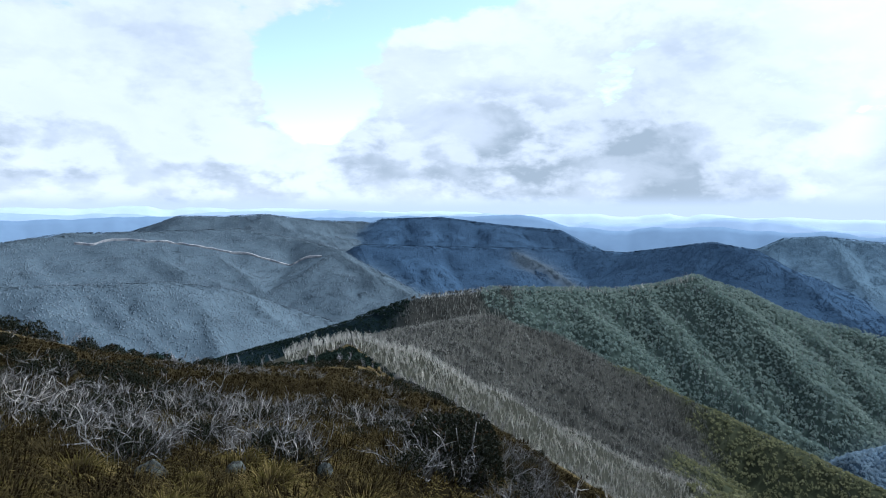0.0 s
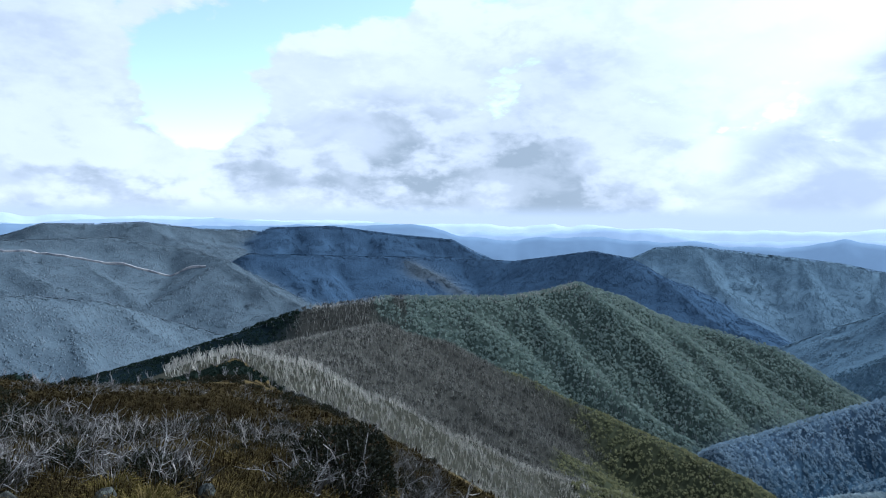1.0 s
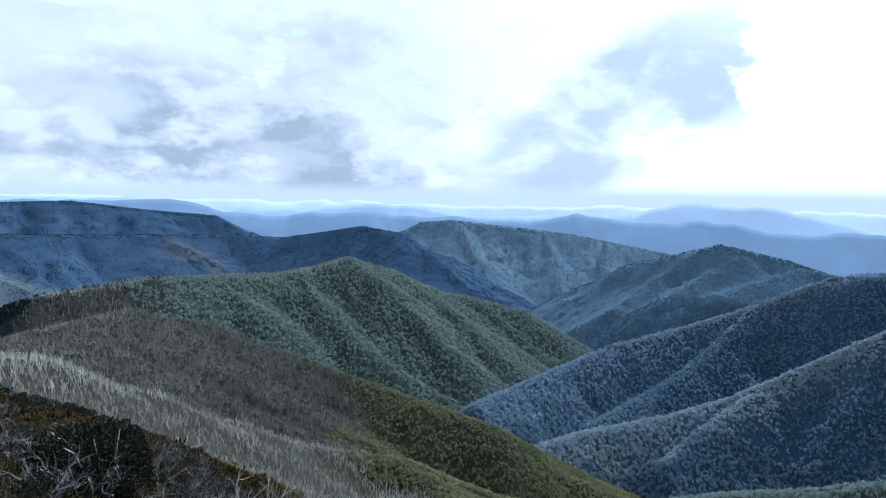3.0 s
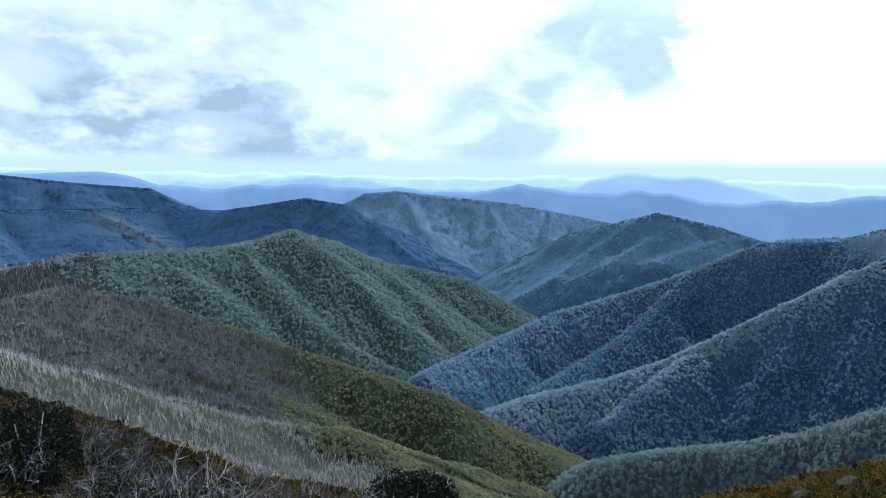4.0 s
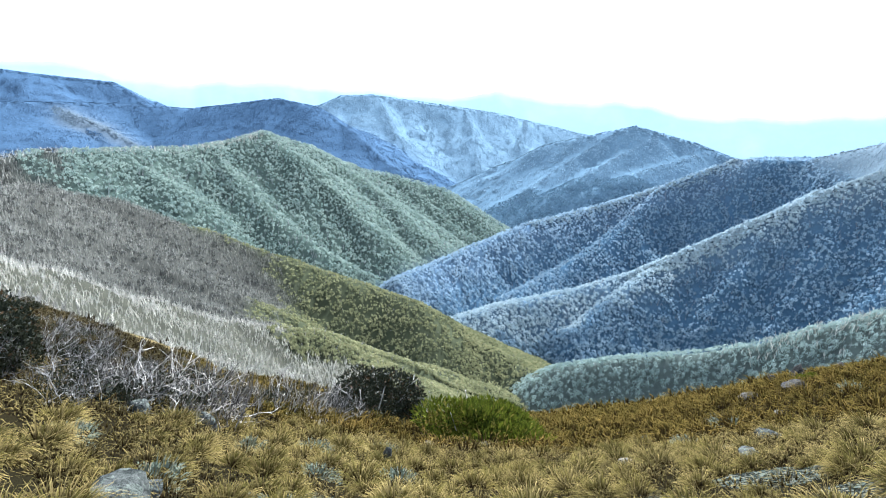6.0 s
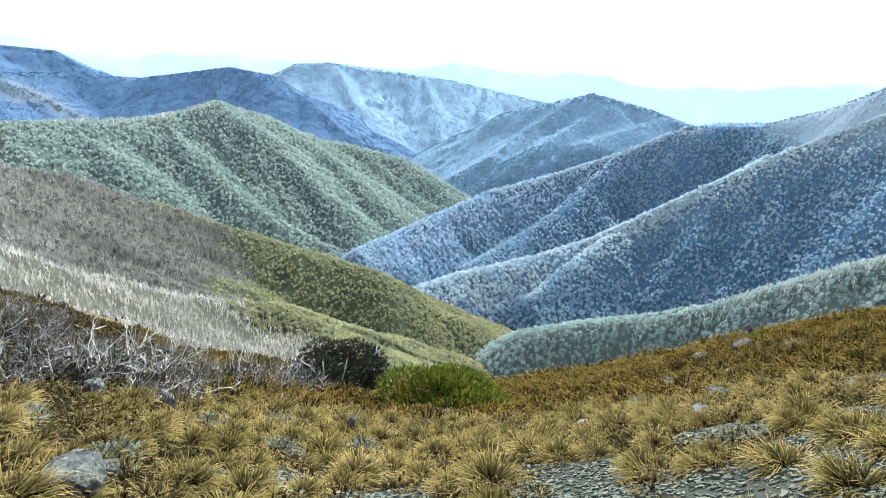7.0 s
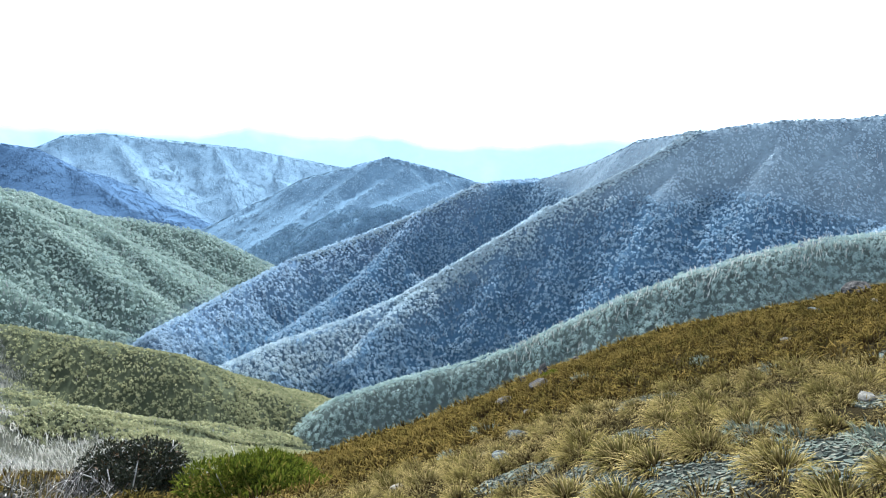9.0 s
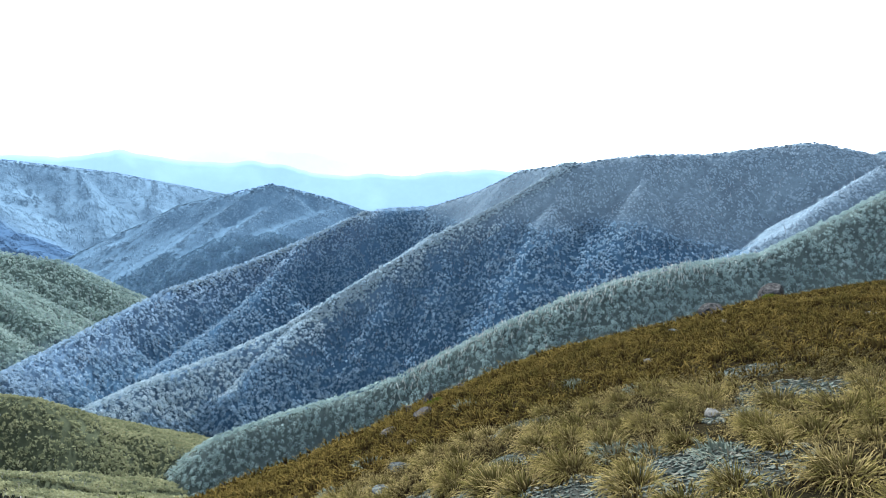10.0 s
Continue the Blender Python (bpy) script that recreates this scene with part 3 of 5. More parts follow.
LEAF = {
    "mauve": material("smoky_green_leaves", tinted((0.055, 0.055, 0.049), (0.109, 0.109, 0.095)), 0.7, subsurface=0.15),
    "olive": material("olive_leaves", tinted((0.1, 0.108, 0.056), (0.27, 0.262, 0.135)), 0.7, subsurface=0.3),
    "green": material("grey_green_leaves", tinted((0.15, 0.2, 0.178), (0.275, 0.325, 0.275)), 0.7, subsurface=0.3),
    # haze is painted into the blue leaves from here on, bluer on farther ridges
    "bluegreen": material("hazed_blue_green_leaves", tinted((0.231, 0.303, 0.342), (0.382, 0.44, 0.441)), 0.65, subsurface=0.3),
    "bluegreen_back": material("hazed_dusky_green_leaves", tinted((0.197, 0.274, 0.342), (0.32, 0.396, 0.442)), 0.65, subsurface=0.3),
    # shade on the ridge faces, painted in as darker leaves
    "wet": material("shaded_face_leaves", tinted((0.135, 0.209, 0.273), (0.262, 0.33, 0.37), 0.03), 0.65, subsurface=0.3),
    "blue_cone": material("hazed_cone_leaves", tinted((0.12, 0.189, 0.241), (0.169, 0.24, 0.292)), 0.7),
    "scrub": material("hazed_grey_scrub_leaves", tinted((0.142, 0.184, 0.209), (0.185, 0.225, 0.246)), 0.7),
    "far": material("hazed_far_forest_leaves", tinted((0.058, 0.08, 0.098), (0.12, 0.15, 0.168), 0.012), 0.8),
    "stripe": material("hazed_ribbed_hill_leaves", tinted((0.115, 0.172, 0.216), (0.147, 0.207, 0.252), 0.006), 0.8),
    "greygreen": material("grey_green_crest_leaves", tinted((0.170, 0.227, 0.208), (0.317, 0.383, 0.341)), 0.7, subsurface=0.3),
    # sunlight along the crests, painted in as paler leaves
    "crest": material("sunlit_crest_leaves", tinted((0.175, 0.226, 0.242), (0.276, 0.332, 0.339)), 0.7, subsurface=0.3),
    # dark heath green, painted darker still for cloud shade on the left slopes
    "dark_green": material("shaded_dark_heath_leaves", tinted((0.008, 0.016, 0.013), (0.023, 0.032, 0.024)), 0.75, subsurface=0.15),
    # cloud shadow on the far ridges, painted in as dark blue leaves
    "dark": material("cloud_shaded_blue_leaves", tinted((0.044, 0.075, 0.12), (0.052, 0.084, 0.13), 0.006), 0.8),
}
BARE = material("weathered_dead_timber", tinted((0.144, 0.137, 0.137), (0.360, 0.346, 0.342), 0.03), 0.8)
# far trunks: grey timber with haze painted in as blue
FAR_TIMBER = material("hazed_grey_dead_timber", tinted((0.079, 0.097, 0.130), (0.245, 0.259, 0.288), 0.01), 0.9)
# grey timber that carries the cloud shade painted onto the mauve spur
BARE_GREY = material("shaded_grey_dead_timber", tinted((0.13, 0.125, 0.105), (0.40, 0.385, 0.33), 0.03), 0.8)
# pale dead wood, whitened to paint in the sunlit strip
BARE_WHITE = material("sunlit_pale_dead_timber", tinted((0.28, 0.265, 0.225), (0.70, 0.665, 0.575), 0.03), 0.8)

CROWNS = [crown_shape(21, rng.uniform(3.8, 6.0), rng.uniform(5.5, 8.5), rng.uniform(2.0, 3.4), rng.uniform(1.15, 1.5), 200 + k) for k in range(24)]
NEAR_CROWNS = [crown_shape(30, rng.uniform(3.4, 5.6), rng.uniform(4.5, 7.5), rng.uniform(1.6, 2.8), rng.uniform(0.75, 0.95), 260 + k) for k in range(24)]
SMALL_CROWNS = [crown_shape(9, rng.uniform(2.6, 4.2), rng.uniform(2.8, 4.6), rng.uniform(0.7, 1.5), rng.uniform(1.2, 1.6), 240 + k) for k in range(16)]
MID_CROWNS = [crown_shape(9, rng.uniform(4.2, 6.4), rng.uniform(5.5, 8.5), rng.uniform(1.8, 3.2), rng.uniform(2.0, 2.6), 80 + k) for k in range(18)]
BUSHES = [crown_shape(12, 4.0, 3.0, 0.2, 1.6, 40 + k) for k in range(8)]
FAR_CROWNS = [dome_shape(rng.uniform(5.5, 9.0), rng.uniform(1.3, 2.2), -0.3, 60 + k, 4) for k in range(12)]
LOW_CROWNS = [dome_shape(rng.uniform(4.0, 6.5), rng.uniform(1.5, 2.3), -0.7, 160 + k) for k in range(10)]
POLES = [dead_shape(rng.uniform(1.9, 4.2), 4, k, 0.16) for k in range(16)]
TALL_POLES = [dead_shape(rng.uniform(2.6, 5.4), 4, 50 + k, 0.18) for k in range(16)]
FAR_POLES = [dead_shape(rng.uniform(7, 12), 0, 20 + k, 0.45) for k in range(8)]

def woods(count, r0, r1, crowns, poles, jobs, az0=-44, az1=110):
    """Live crowns and bare trunks over one ring of the land."""
    x, y = scatter(count, az0, az1, r0, r1)
    z, who = land(x, y)
    kept = keep_in_view(x, y, z)
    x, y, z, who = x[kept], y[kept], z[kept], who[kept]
    count = len(x)
    kinds = cover_kind(x, y, z, who)
    thin = np.clip(rough_noise(x, y, 60, 3, 77) * 2.2 - 0.6, 0, 1)
    live_chance, dead_chance = rng.uniform(0, 1, count), rng.uniform(0, 1, count)
    p = np.stack([x, y, z], 1)
    for kind, live, bare, leaf, small in jobs:
        here = kinds == kind
        a = here & (live_chance < live * (0.7 + 0.3 * thin))
        if a.sum() > 3:
            planted(f"{leaf}_forest", (LOW_CROWNS if small > 1 else BUSHES) if small else crowns, p[a], rng.uniform(0.65, 1.2, a.sum()), LEAF[leaf],
                    "low regrowing scrub on a burnt mountain spur" if small else "unbroken eucalypt forest on a steep mountain spur", "forest", lie=0.9 if small > 1 else 0.6)
        b = here & ~a & (dead_chance < bare * (0.45 + 0.75 * (1 - thin)))
        if b.sum() > 3:
            planted(f"{kind}_dead_trees".replace("dead_pale", "bleached"), poles, p[b], rng.uniform(0.6, 1.25, b.sum()),
                    BARE_WHITE if kind == "dead_pale" else BARE_GREY if kind == "mauve" else BARE, "bare fire-killed grey tree trunks on a mountain spur", "dead trees")


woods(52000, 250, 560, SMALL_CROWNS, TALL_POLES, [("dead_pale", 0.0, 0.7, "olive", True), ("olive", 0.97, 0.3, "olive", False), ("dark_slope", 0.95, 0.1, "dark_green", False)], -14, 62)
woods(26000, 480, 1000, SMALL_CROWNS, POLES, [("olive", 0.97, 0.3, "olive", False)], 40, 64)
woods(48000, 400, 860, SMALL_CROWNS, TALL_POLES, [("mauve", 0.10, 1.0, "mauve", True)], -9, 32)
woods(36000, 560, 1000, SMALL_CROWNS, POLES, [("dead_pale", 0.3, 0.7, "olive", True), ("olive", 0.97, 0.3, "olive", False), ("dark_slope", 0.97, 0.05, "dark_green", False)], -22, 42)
woods(24000, 560, 1000, CROWNS, POLES, [("green", 0.97, 0.3, "green", False)], -5, 50)
woods(52000, 480, 1000, NEAR_CROWNS, POLES, [("greygreen", 0.97, 0.5, "greygreen", False)], 29, 110)
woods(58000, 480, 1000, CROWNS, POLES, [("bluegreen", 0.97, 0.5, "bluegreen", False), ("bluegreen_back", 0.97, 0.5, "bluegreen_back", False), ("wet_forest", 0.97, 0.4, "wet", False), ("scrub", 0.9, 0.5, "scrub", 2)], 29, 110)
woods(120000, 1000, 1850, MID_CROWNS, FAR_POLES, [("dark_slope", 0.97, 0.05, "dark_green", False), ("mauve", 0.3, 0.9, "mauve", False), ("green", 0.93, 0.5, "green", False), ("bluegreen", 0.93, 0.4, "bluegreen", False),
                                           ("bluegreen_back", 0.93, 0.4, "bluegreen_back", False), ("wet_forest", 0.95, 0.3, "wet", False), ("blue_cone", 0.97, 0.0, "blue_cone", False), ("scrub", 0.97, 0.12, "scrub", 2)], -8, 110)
# fringes of tall dead trunks along two crests
# trunks on right_mid and the big spurs are added to imitate sunlit crest lines
for name, count, broad, tall, first, last in (("right_front", 700, 14.0, 2.2, 2, 9), ("mid_hill", 800, 12.0, 2.2, 3, 9), ("right_mid", 700, 9.0, 1.0, 0, 4), ("big_spur", 260, 7.0, 1.0, 0, 4), ("big_spur_b", 260, 7.0, 1.0, 0, 4)):
    c = next(r[4] for r in RIDGES if r[0] == name)[first:last]
    u = rng.uniform(0, len(c) - 1, count)
    x, y = (np.interp(u, np.arange(len(c)), c[:, k]) + rng.normal(0, broad, count) for k in (0, 1))
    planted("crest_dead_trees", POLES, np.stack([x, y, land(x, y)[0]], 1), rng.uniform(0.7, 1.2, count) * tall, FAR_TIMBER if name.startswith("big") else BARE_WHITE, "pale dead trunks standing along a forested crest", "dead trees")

# pale scrub added to paint in the light on two crests
for name, count, broad, first, last in (("right_mid", 2600, 11.0, 0, 6), ("right_back", 1100, 9.0, 0, 4)):
    c = next(r[4] for r in RIDGES if r[0] == name)[first:last]
    u = rng.uniform(0, len(c) - 1, count)
    x, y = (np.interp(u, np.arange(len(c)), c[:, k]) + rng.normal(0, broad, count) for k in (0, 1))
    planted("crest_scrub", LOW_CROWNS, np.stack([x, y, land(x, y)[0] + 2.0], 1), rng.uniform(0.8, 1.5, count), LEAF["crest"], "open scrub along the top of a spur, painted pale as if sunlit", "scrub", lie=0.7)

fx, fy = scatter(380000, -44, 80, 1100, 3650)
fz, fwho = land(fx, fy)
kept = keep_in_view(fx, fy, fz)
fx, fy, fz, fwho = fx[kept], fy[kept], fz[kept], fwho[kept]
fkind = cover_kind(fx, fy, fz, fwho)
far_p = np.stack([fx, fy, fz], 1)
outer = np.hypot(fx, fy) > 1850
for kinds, key, label in ((("grey", "pale_far"), "far", "distant grey burnt forest on mountain slopes, blued with painted haze"), (("dark",), "dark", "forest on a distant ridge, painted dark and blue for cloud shade and haze"),
                          (("stripe",), "stripe", "distant forest on a ribbed hill, blue-grey with painted haze"),
                          (("bluegreen", "green", "scrub", "bluegreen_back", "wet_forest", "blue_cone"), "blue_cone", "eucalypt forest on a conical hill, blue-grey with painted haze")):
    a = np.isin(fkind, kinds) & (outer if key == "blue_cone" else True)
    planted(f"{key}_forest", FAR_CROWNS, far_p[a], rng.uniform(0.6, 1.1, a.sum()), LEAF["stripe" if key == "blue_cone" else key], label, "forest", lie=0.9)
a = np.isin(fkind, ("grey", "pale_far")) & (rng.uniform(0, 1, len(fkind)) < 0.4)
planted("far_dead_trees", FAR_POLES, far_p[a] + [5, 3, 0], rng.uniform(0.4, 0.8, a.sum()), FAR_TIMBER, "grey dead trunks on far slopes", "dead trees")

# pale gravel road cut across the far burnt hillside
road_line = np.array([(-1246, 2144), (-1151, 2219), (-995, 2315), (-807, 2366), (-606, 2405), (-459, 2417)], float)
s = np.linspace(0, len(road_line) - 1, 160)
rx, ry = np.interp(s, np.arange(len(road_line)), road_line[:, 0]), np.interp(s, np.arange(len(road_line)), road_line[:, 1])
rx, ry = rx + 14 * np.sin(s * 5.0), ry + 10 * np.cos(s * 4.1)
edge_a, edge_b = land(rx, ry - 7)[0], land(rx, ry + 3)[0]
level = np.maximum(edge_a, edge_b) + 6.0
rv = np.concatenate([np.stack([rx, ry - 5, level - 10], 1), np.stack([rx, ry - 4, level - 2], 1), np.stack([rx, ry + 2, level - 1], 1)])
k = np.arange(len(s) - 1)
road_faces = np.concatenate([np.stack([k + o, k + 1 + o, k + 1 + o + len(s), k + o + len(s)], 1) for o in (0, len(s))])
road_mat = material("pale_gravel", lambda n, p: n.mix(n.step(n.noise(p, 0.03, 4.0), 0.35, 0.6), rgb(0.14, 0.15, 0.17), rgb(0.40, 0.39, 0.38)), 0.9)
tagged(mesh_object("road", rv, road_faces, road_mat), "pale gravel road cut across a burnt hillside", "road", kind="structure")

# ---------------------------------------------------------------- the near slope: plants and stones


def on_ground(x, y):
    return float(home_height(np.array([x], float), np.array([y], float))[0])


def part(name, shape, mat, parent, label="", smooth=False):
    """One mesh object under a thing."""
    ob = mesh_object(name, shape[0], shape[1], mat, {"tint": shape[2]} if len(shape) > 2 else None, smooth=smooth, parent=parent)
    return tagged(ob, label)


def joined(shapes):
    vs, fs, ts, k = [], [], [], 0
    for v, f, *t in shapes:
        vs.append(v), fs.append(np.asarray(f) + k)
        ts.append(t[0] if t else np.zeros(len(v)))
        k += len(v)
    return np.concatenate(vs), np.concatenate(fs), np.concatenate(ts)


def tube(line, radii, sides=5):
    """A tapered limb along a line of points, as triangles."""
    line = np.asarray(line, float)
    along = np.gradient(line, axis=0)
    along /= np.linalg.norm(along, axis=1)[:, None]
    side = np.cross(along, [0.31, 0.17, 0.93])
    side /= np.linalg.norm(side, axis=1)[:, None] + 1e-9
    other = np.cross(along, side)
    q = np.arange(sides) * 2 * math.pi / sides
    v = line[:, None] + np.asarray(radii)[:, None, None] * (np.cos(q)[None, :, None] * side[:, None] + np.sin(q)[None, :, None] * other[:, None])
    i, j = np.meshgrid(np.arange(len(line) - 1), np.arange(sides), indexing="ij")
    a, b = (i * sides + j).ravel(), (i * sides + (j + 1) % sides).ravel()
    f = np.concatenate([np.stack([a, b, b + sides], 1), np.stack([a, b + sides, a + sides], 1)])
    return v.reshape(-1, 3), f, np.repeat(np.linspace(0, 1, len(line)), sides)


def crooked(r, start, way, length, bend, steps=7):
    """A wandering line, as a weathered branch grows."""
    pts, d, p = [np.array(start, float)], np.array(way, float), np.array(start, float)
    for _ in range(steps):
        d = d + r.normal(size=3) * bend + [0, 0, 0.05]
        d /= np.linalg.norm(d)
        p = p + d * length / steps
        pts.append(p)
    return np.array(pts)


def bark(n, place):
    tint = n.add("ShaderNodeAttribute", {"attribute_name": "tint"}).outputs["Fac"]
    grain = n.noise(place, 24.0, 5.0, 0.7)
    c = n.mix(n.step(grain, 0.32, 0.66), rgb(0.20, 0.187, 0.165), rgb(0.68, 0.63, 0.55))
    return n.mix(n.math("MULTIPLY", n.math("SUBTRACT", 1.0, tint), 0.35), c, rgb(0.10, 0.09, 0.085))


def twig_tone(n, place):
    return n.mix(n.step(n.noise(place, 9.0, 3.0), 0.35, 0.65), rgb(0.03, 0.028, 0.026), rgb(0.17, 0.16, 0.145))


BARK = material("silver_dead_wood", bark, 0.85, 0.4, 60.0, spec=0.1)
DULL_BARK = material("weathered_grey_wood", lambda n, p: n.mix(n.step(n.noise(p, 18.0, 5.0, 0.7), 0.32, 0.66), rgb(0.06, 0.057, 0.053), rgb(0.36, 0.345, 0.32)), 0.85, 0.4, 60.0, spec=0.1)
TWIG = material("grey_twigs", twig_tone, 0.85)


def leaf_tone(low, high, dry, dry_share=0.12, spots=7.0):
    def build(n, place):
        own = n.add("ShaderNodeNewGeometry").outputs["Random Per Island"]
        c = n.mix(n.math("ADD", n.math("MULTIPLY", own, 0.6), n.math("MULTIPLY", n.step(n.noise(place, spots, 3.0), 0.35, 0.65), 0.4)), rgb(*low), rgb(*high))
        return n.mix(n.step(own, 1.0 - dry_share, 1.0 - dry_share + 0.02), c, rgb(*dry))

    return build


DARK_LEAF = material("dark_snow_gum_leaves", leaf_tone((0.006, 0.009, 0.006), (0.026, 0.027, 0.015), (0.05, 0.032, 0.016), 0.08), 0.6, subsurface=0.12, spec=0.04)
BRIGHT_LEAF = material("bright_green_heath_leaves", leaf_tone((0.012, 0.022, 0.004), (0.12, 0.135, 0.014), (0.15, 0.13, 0.025), 0.12), 0.55, subsurface=0.2)
SILVER_LEAF = material("silver_daisy_leaves", leaf_tone((0.06, 0.072, 0.052), (0.15, 0.17, 0.125), (0.13, 0.11, 0.07), 0.15), 0.7, subsurface=0.12)


def grass_tone(green, straw, patch, single=False):
    def build(n, place):
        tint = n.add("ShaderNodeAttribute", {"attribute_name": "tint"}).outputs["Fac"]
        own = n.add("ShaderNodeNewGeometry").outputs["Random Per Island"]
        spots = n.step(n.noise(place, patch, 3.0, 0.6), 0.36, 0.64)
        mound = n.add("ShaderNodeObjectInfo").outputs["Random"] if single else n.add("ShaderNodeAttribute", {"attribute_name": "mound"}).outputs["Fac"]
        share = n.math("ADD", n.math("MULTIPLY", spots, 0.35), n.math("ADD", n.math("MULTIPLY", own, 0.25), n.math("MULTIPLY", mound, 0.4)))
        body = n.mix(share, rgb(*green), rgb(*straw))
        # blades darken to the root: brown thatch, with shade under tussocks painted in
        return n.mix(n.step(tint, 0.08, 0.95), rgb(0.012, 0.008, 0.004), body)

    return build


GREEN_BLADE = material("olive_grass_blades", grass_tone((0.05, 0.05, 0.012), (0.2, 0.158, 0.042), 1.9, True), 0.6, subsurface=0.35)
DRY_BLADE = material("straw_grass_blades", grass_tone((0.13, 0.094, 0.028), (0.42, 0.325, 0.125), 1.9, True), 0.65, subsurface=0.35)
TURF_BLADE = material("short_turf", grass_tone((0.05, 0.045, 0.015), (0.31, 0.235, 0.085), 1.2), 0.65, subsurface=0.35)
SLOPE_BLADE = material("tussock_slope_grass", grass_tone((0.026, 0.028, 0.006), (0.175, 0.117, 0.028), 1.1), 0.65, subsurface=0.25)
# heath brown, painted darker to stand in for cloud shade on the left slope
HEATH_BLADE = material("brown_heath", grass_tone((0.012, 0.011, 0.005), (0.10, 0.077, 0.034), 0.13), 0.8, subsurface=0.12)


def blades(r, n, length, spread, width, steps=3, lean=1.0):
    """n grass blades that arch out from one root."""
    shapes = []
    for _ in range(n):
        q, ln = r.uniform(0, 6.283), length * r.uniform(0.55, 1.15)
        out = np.array([math.cos(q), math.sin(q), 0])
        side = np.array([-math.sin(q), math.cos(q), 0]) * width
        root = out * spread * math.sqrt(r.uniform(0, 1)) + [0, 0, -0.03]
        tilt, arch = r.uniform(0.05, 0.55) * lean, r.uniform(0.3, 1.2) * lean
        v, t, p = [], [], root.copy()
        for k in range(steps + 1):
            f = k / steps
            w = side * (1 - f) ** 0.7
            v += [p + w, p - w] if k < steps else [p]
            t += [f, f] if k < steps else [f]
            a = tilt + arch * f * 1.3
            p = p + (out * math.sin(a) + np.array([0, 0, math.cos(a)])) * ln / steps
        fc = []
        for k in range(steps - 1):
            o = 2 * k
            fc += [[o, o + 1, o + 3], [o, o + 3, o + 2]]
        o = 2 * (steps - 1)
        fc.append([o, o + 1, o + 2])
        shapes.append((np.array(v), np.array(fc), np.array(t)))
    return joined(shapes)


def leaf_cloud(r, n, sizes, leaf, flat=0.5, lumps=9, up=0.3):
    """Leaves on a lumpy mound of that half width, half depth and height, standing on the origin."""
    c = r.normal(size=(lumps, 3))
    c /= np.linalg.norm(c, axis=1)[:, None]
    c[:, 2] = np.abs(c[:, 2])
    home = c * 0.62
    rad = r.uniform(0.3, 0.48, lumps)
    k = r.integers(0, lumps, n)
    d = r.normal(size=(n, 3))
    d /= np.linalg.norm(d, axis=1)[:, None]
    p = home[k] + d * (rad[k] * r.uniform(0.55, 1.0, n) ** 0.4)[:, None]
    p[:, 2] = np.abs(p[:, 2]) + 0.02
    p = p * sizes
    t = d * 0.5 + r.normal(size=(n, 3)) * 0.7 + [0, 0, up]
    t /= np.linalg.norm(t, axis=1)[:, None]
    s = np.cross(t, r.normal(size=(n, 3)))
    s /= np.linalg.norm(s, axis=1)[:, None] + 1e-6
    ln = (leaf * r.uniform(0.6, 1.3, n))[:, None]
    v = np.stack([p, p + t * ln * 0.5 + s * ln * flat * 0.5, p + t * ln, p + t * ln * 0.5 - s * ln * flat * 0.5], 1).reshape(-1, 3)
    o = np.arange(n)[:, None] * 4
    f = np.concatenate([o + [0, 1, 2], o + [0, 2, 3]])
    return v, f


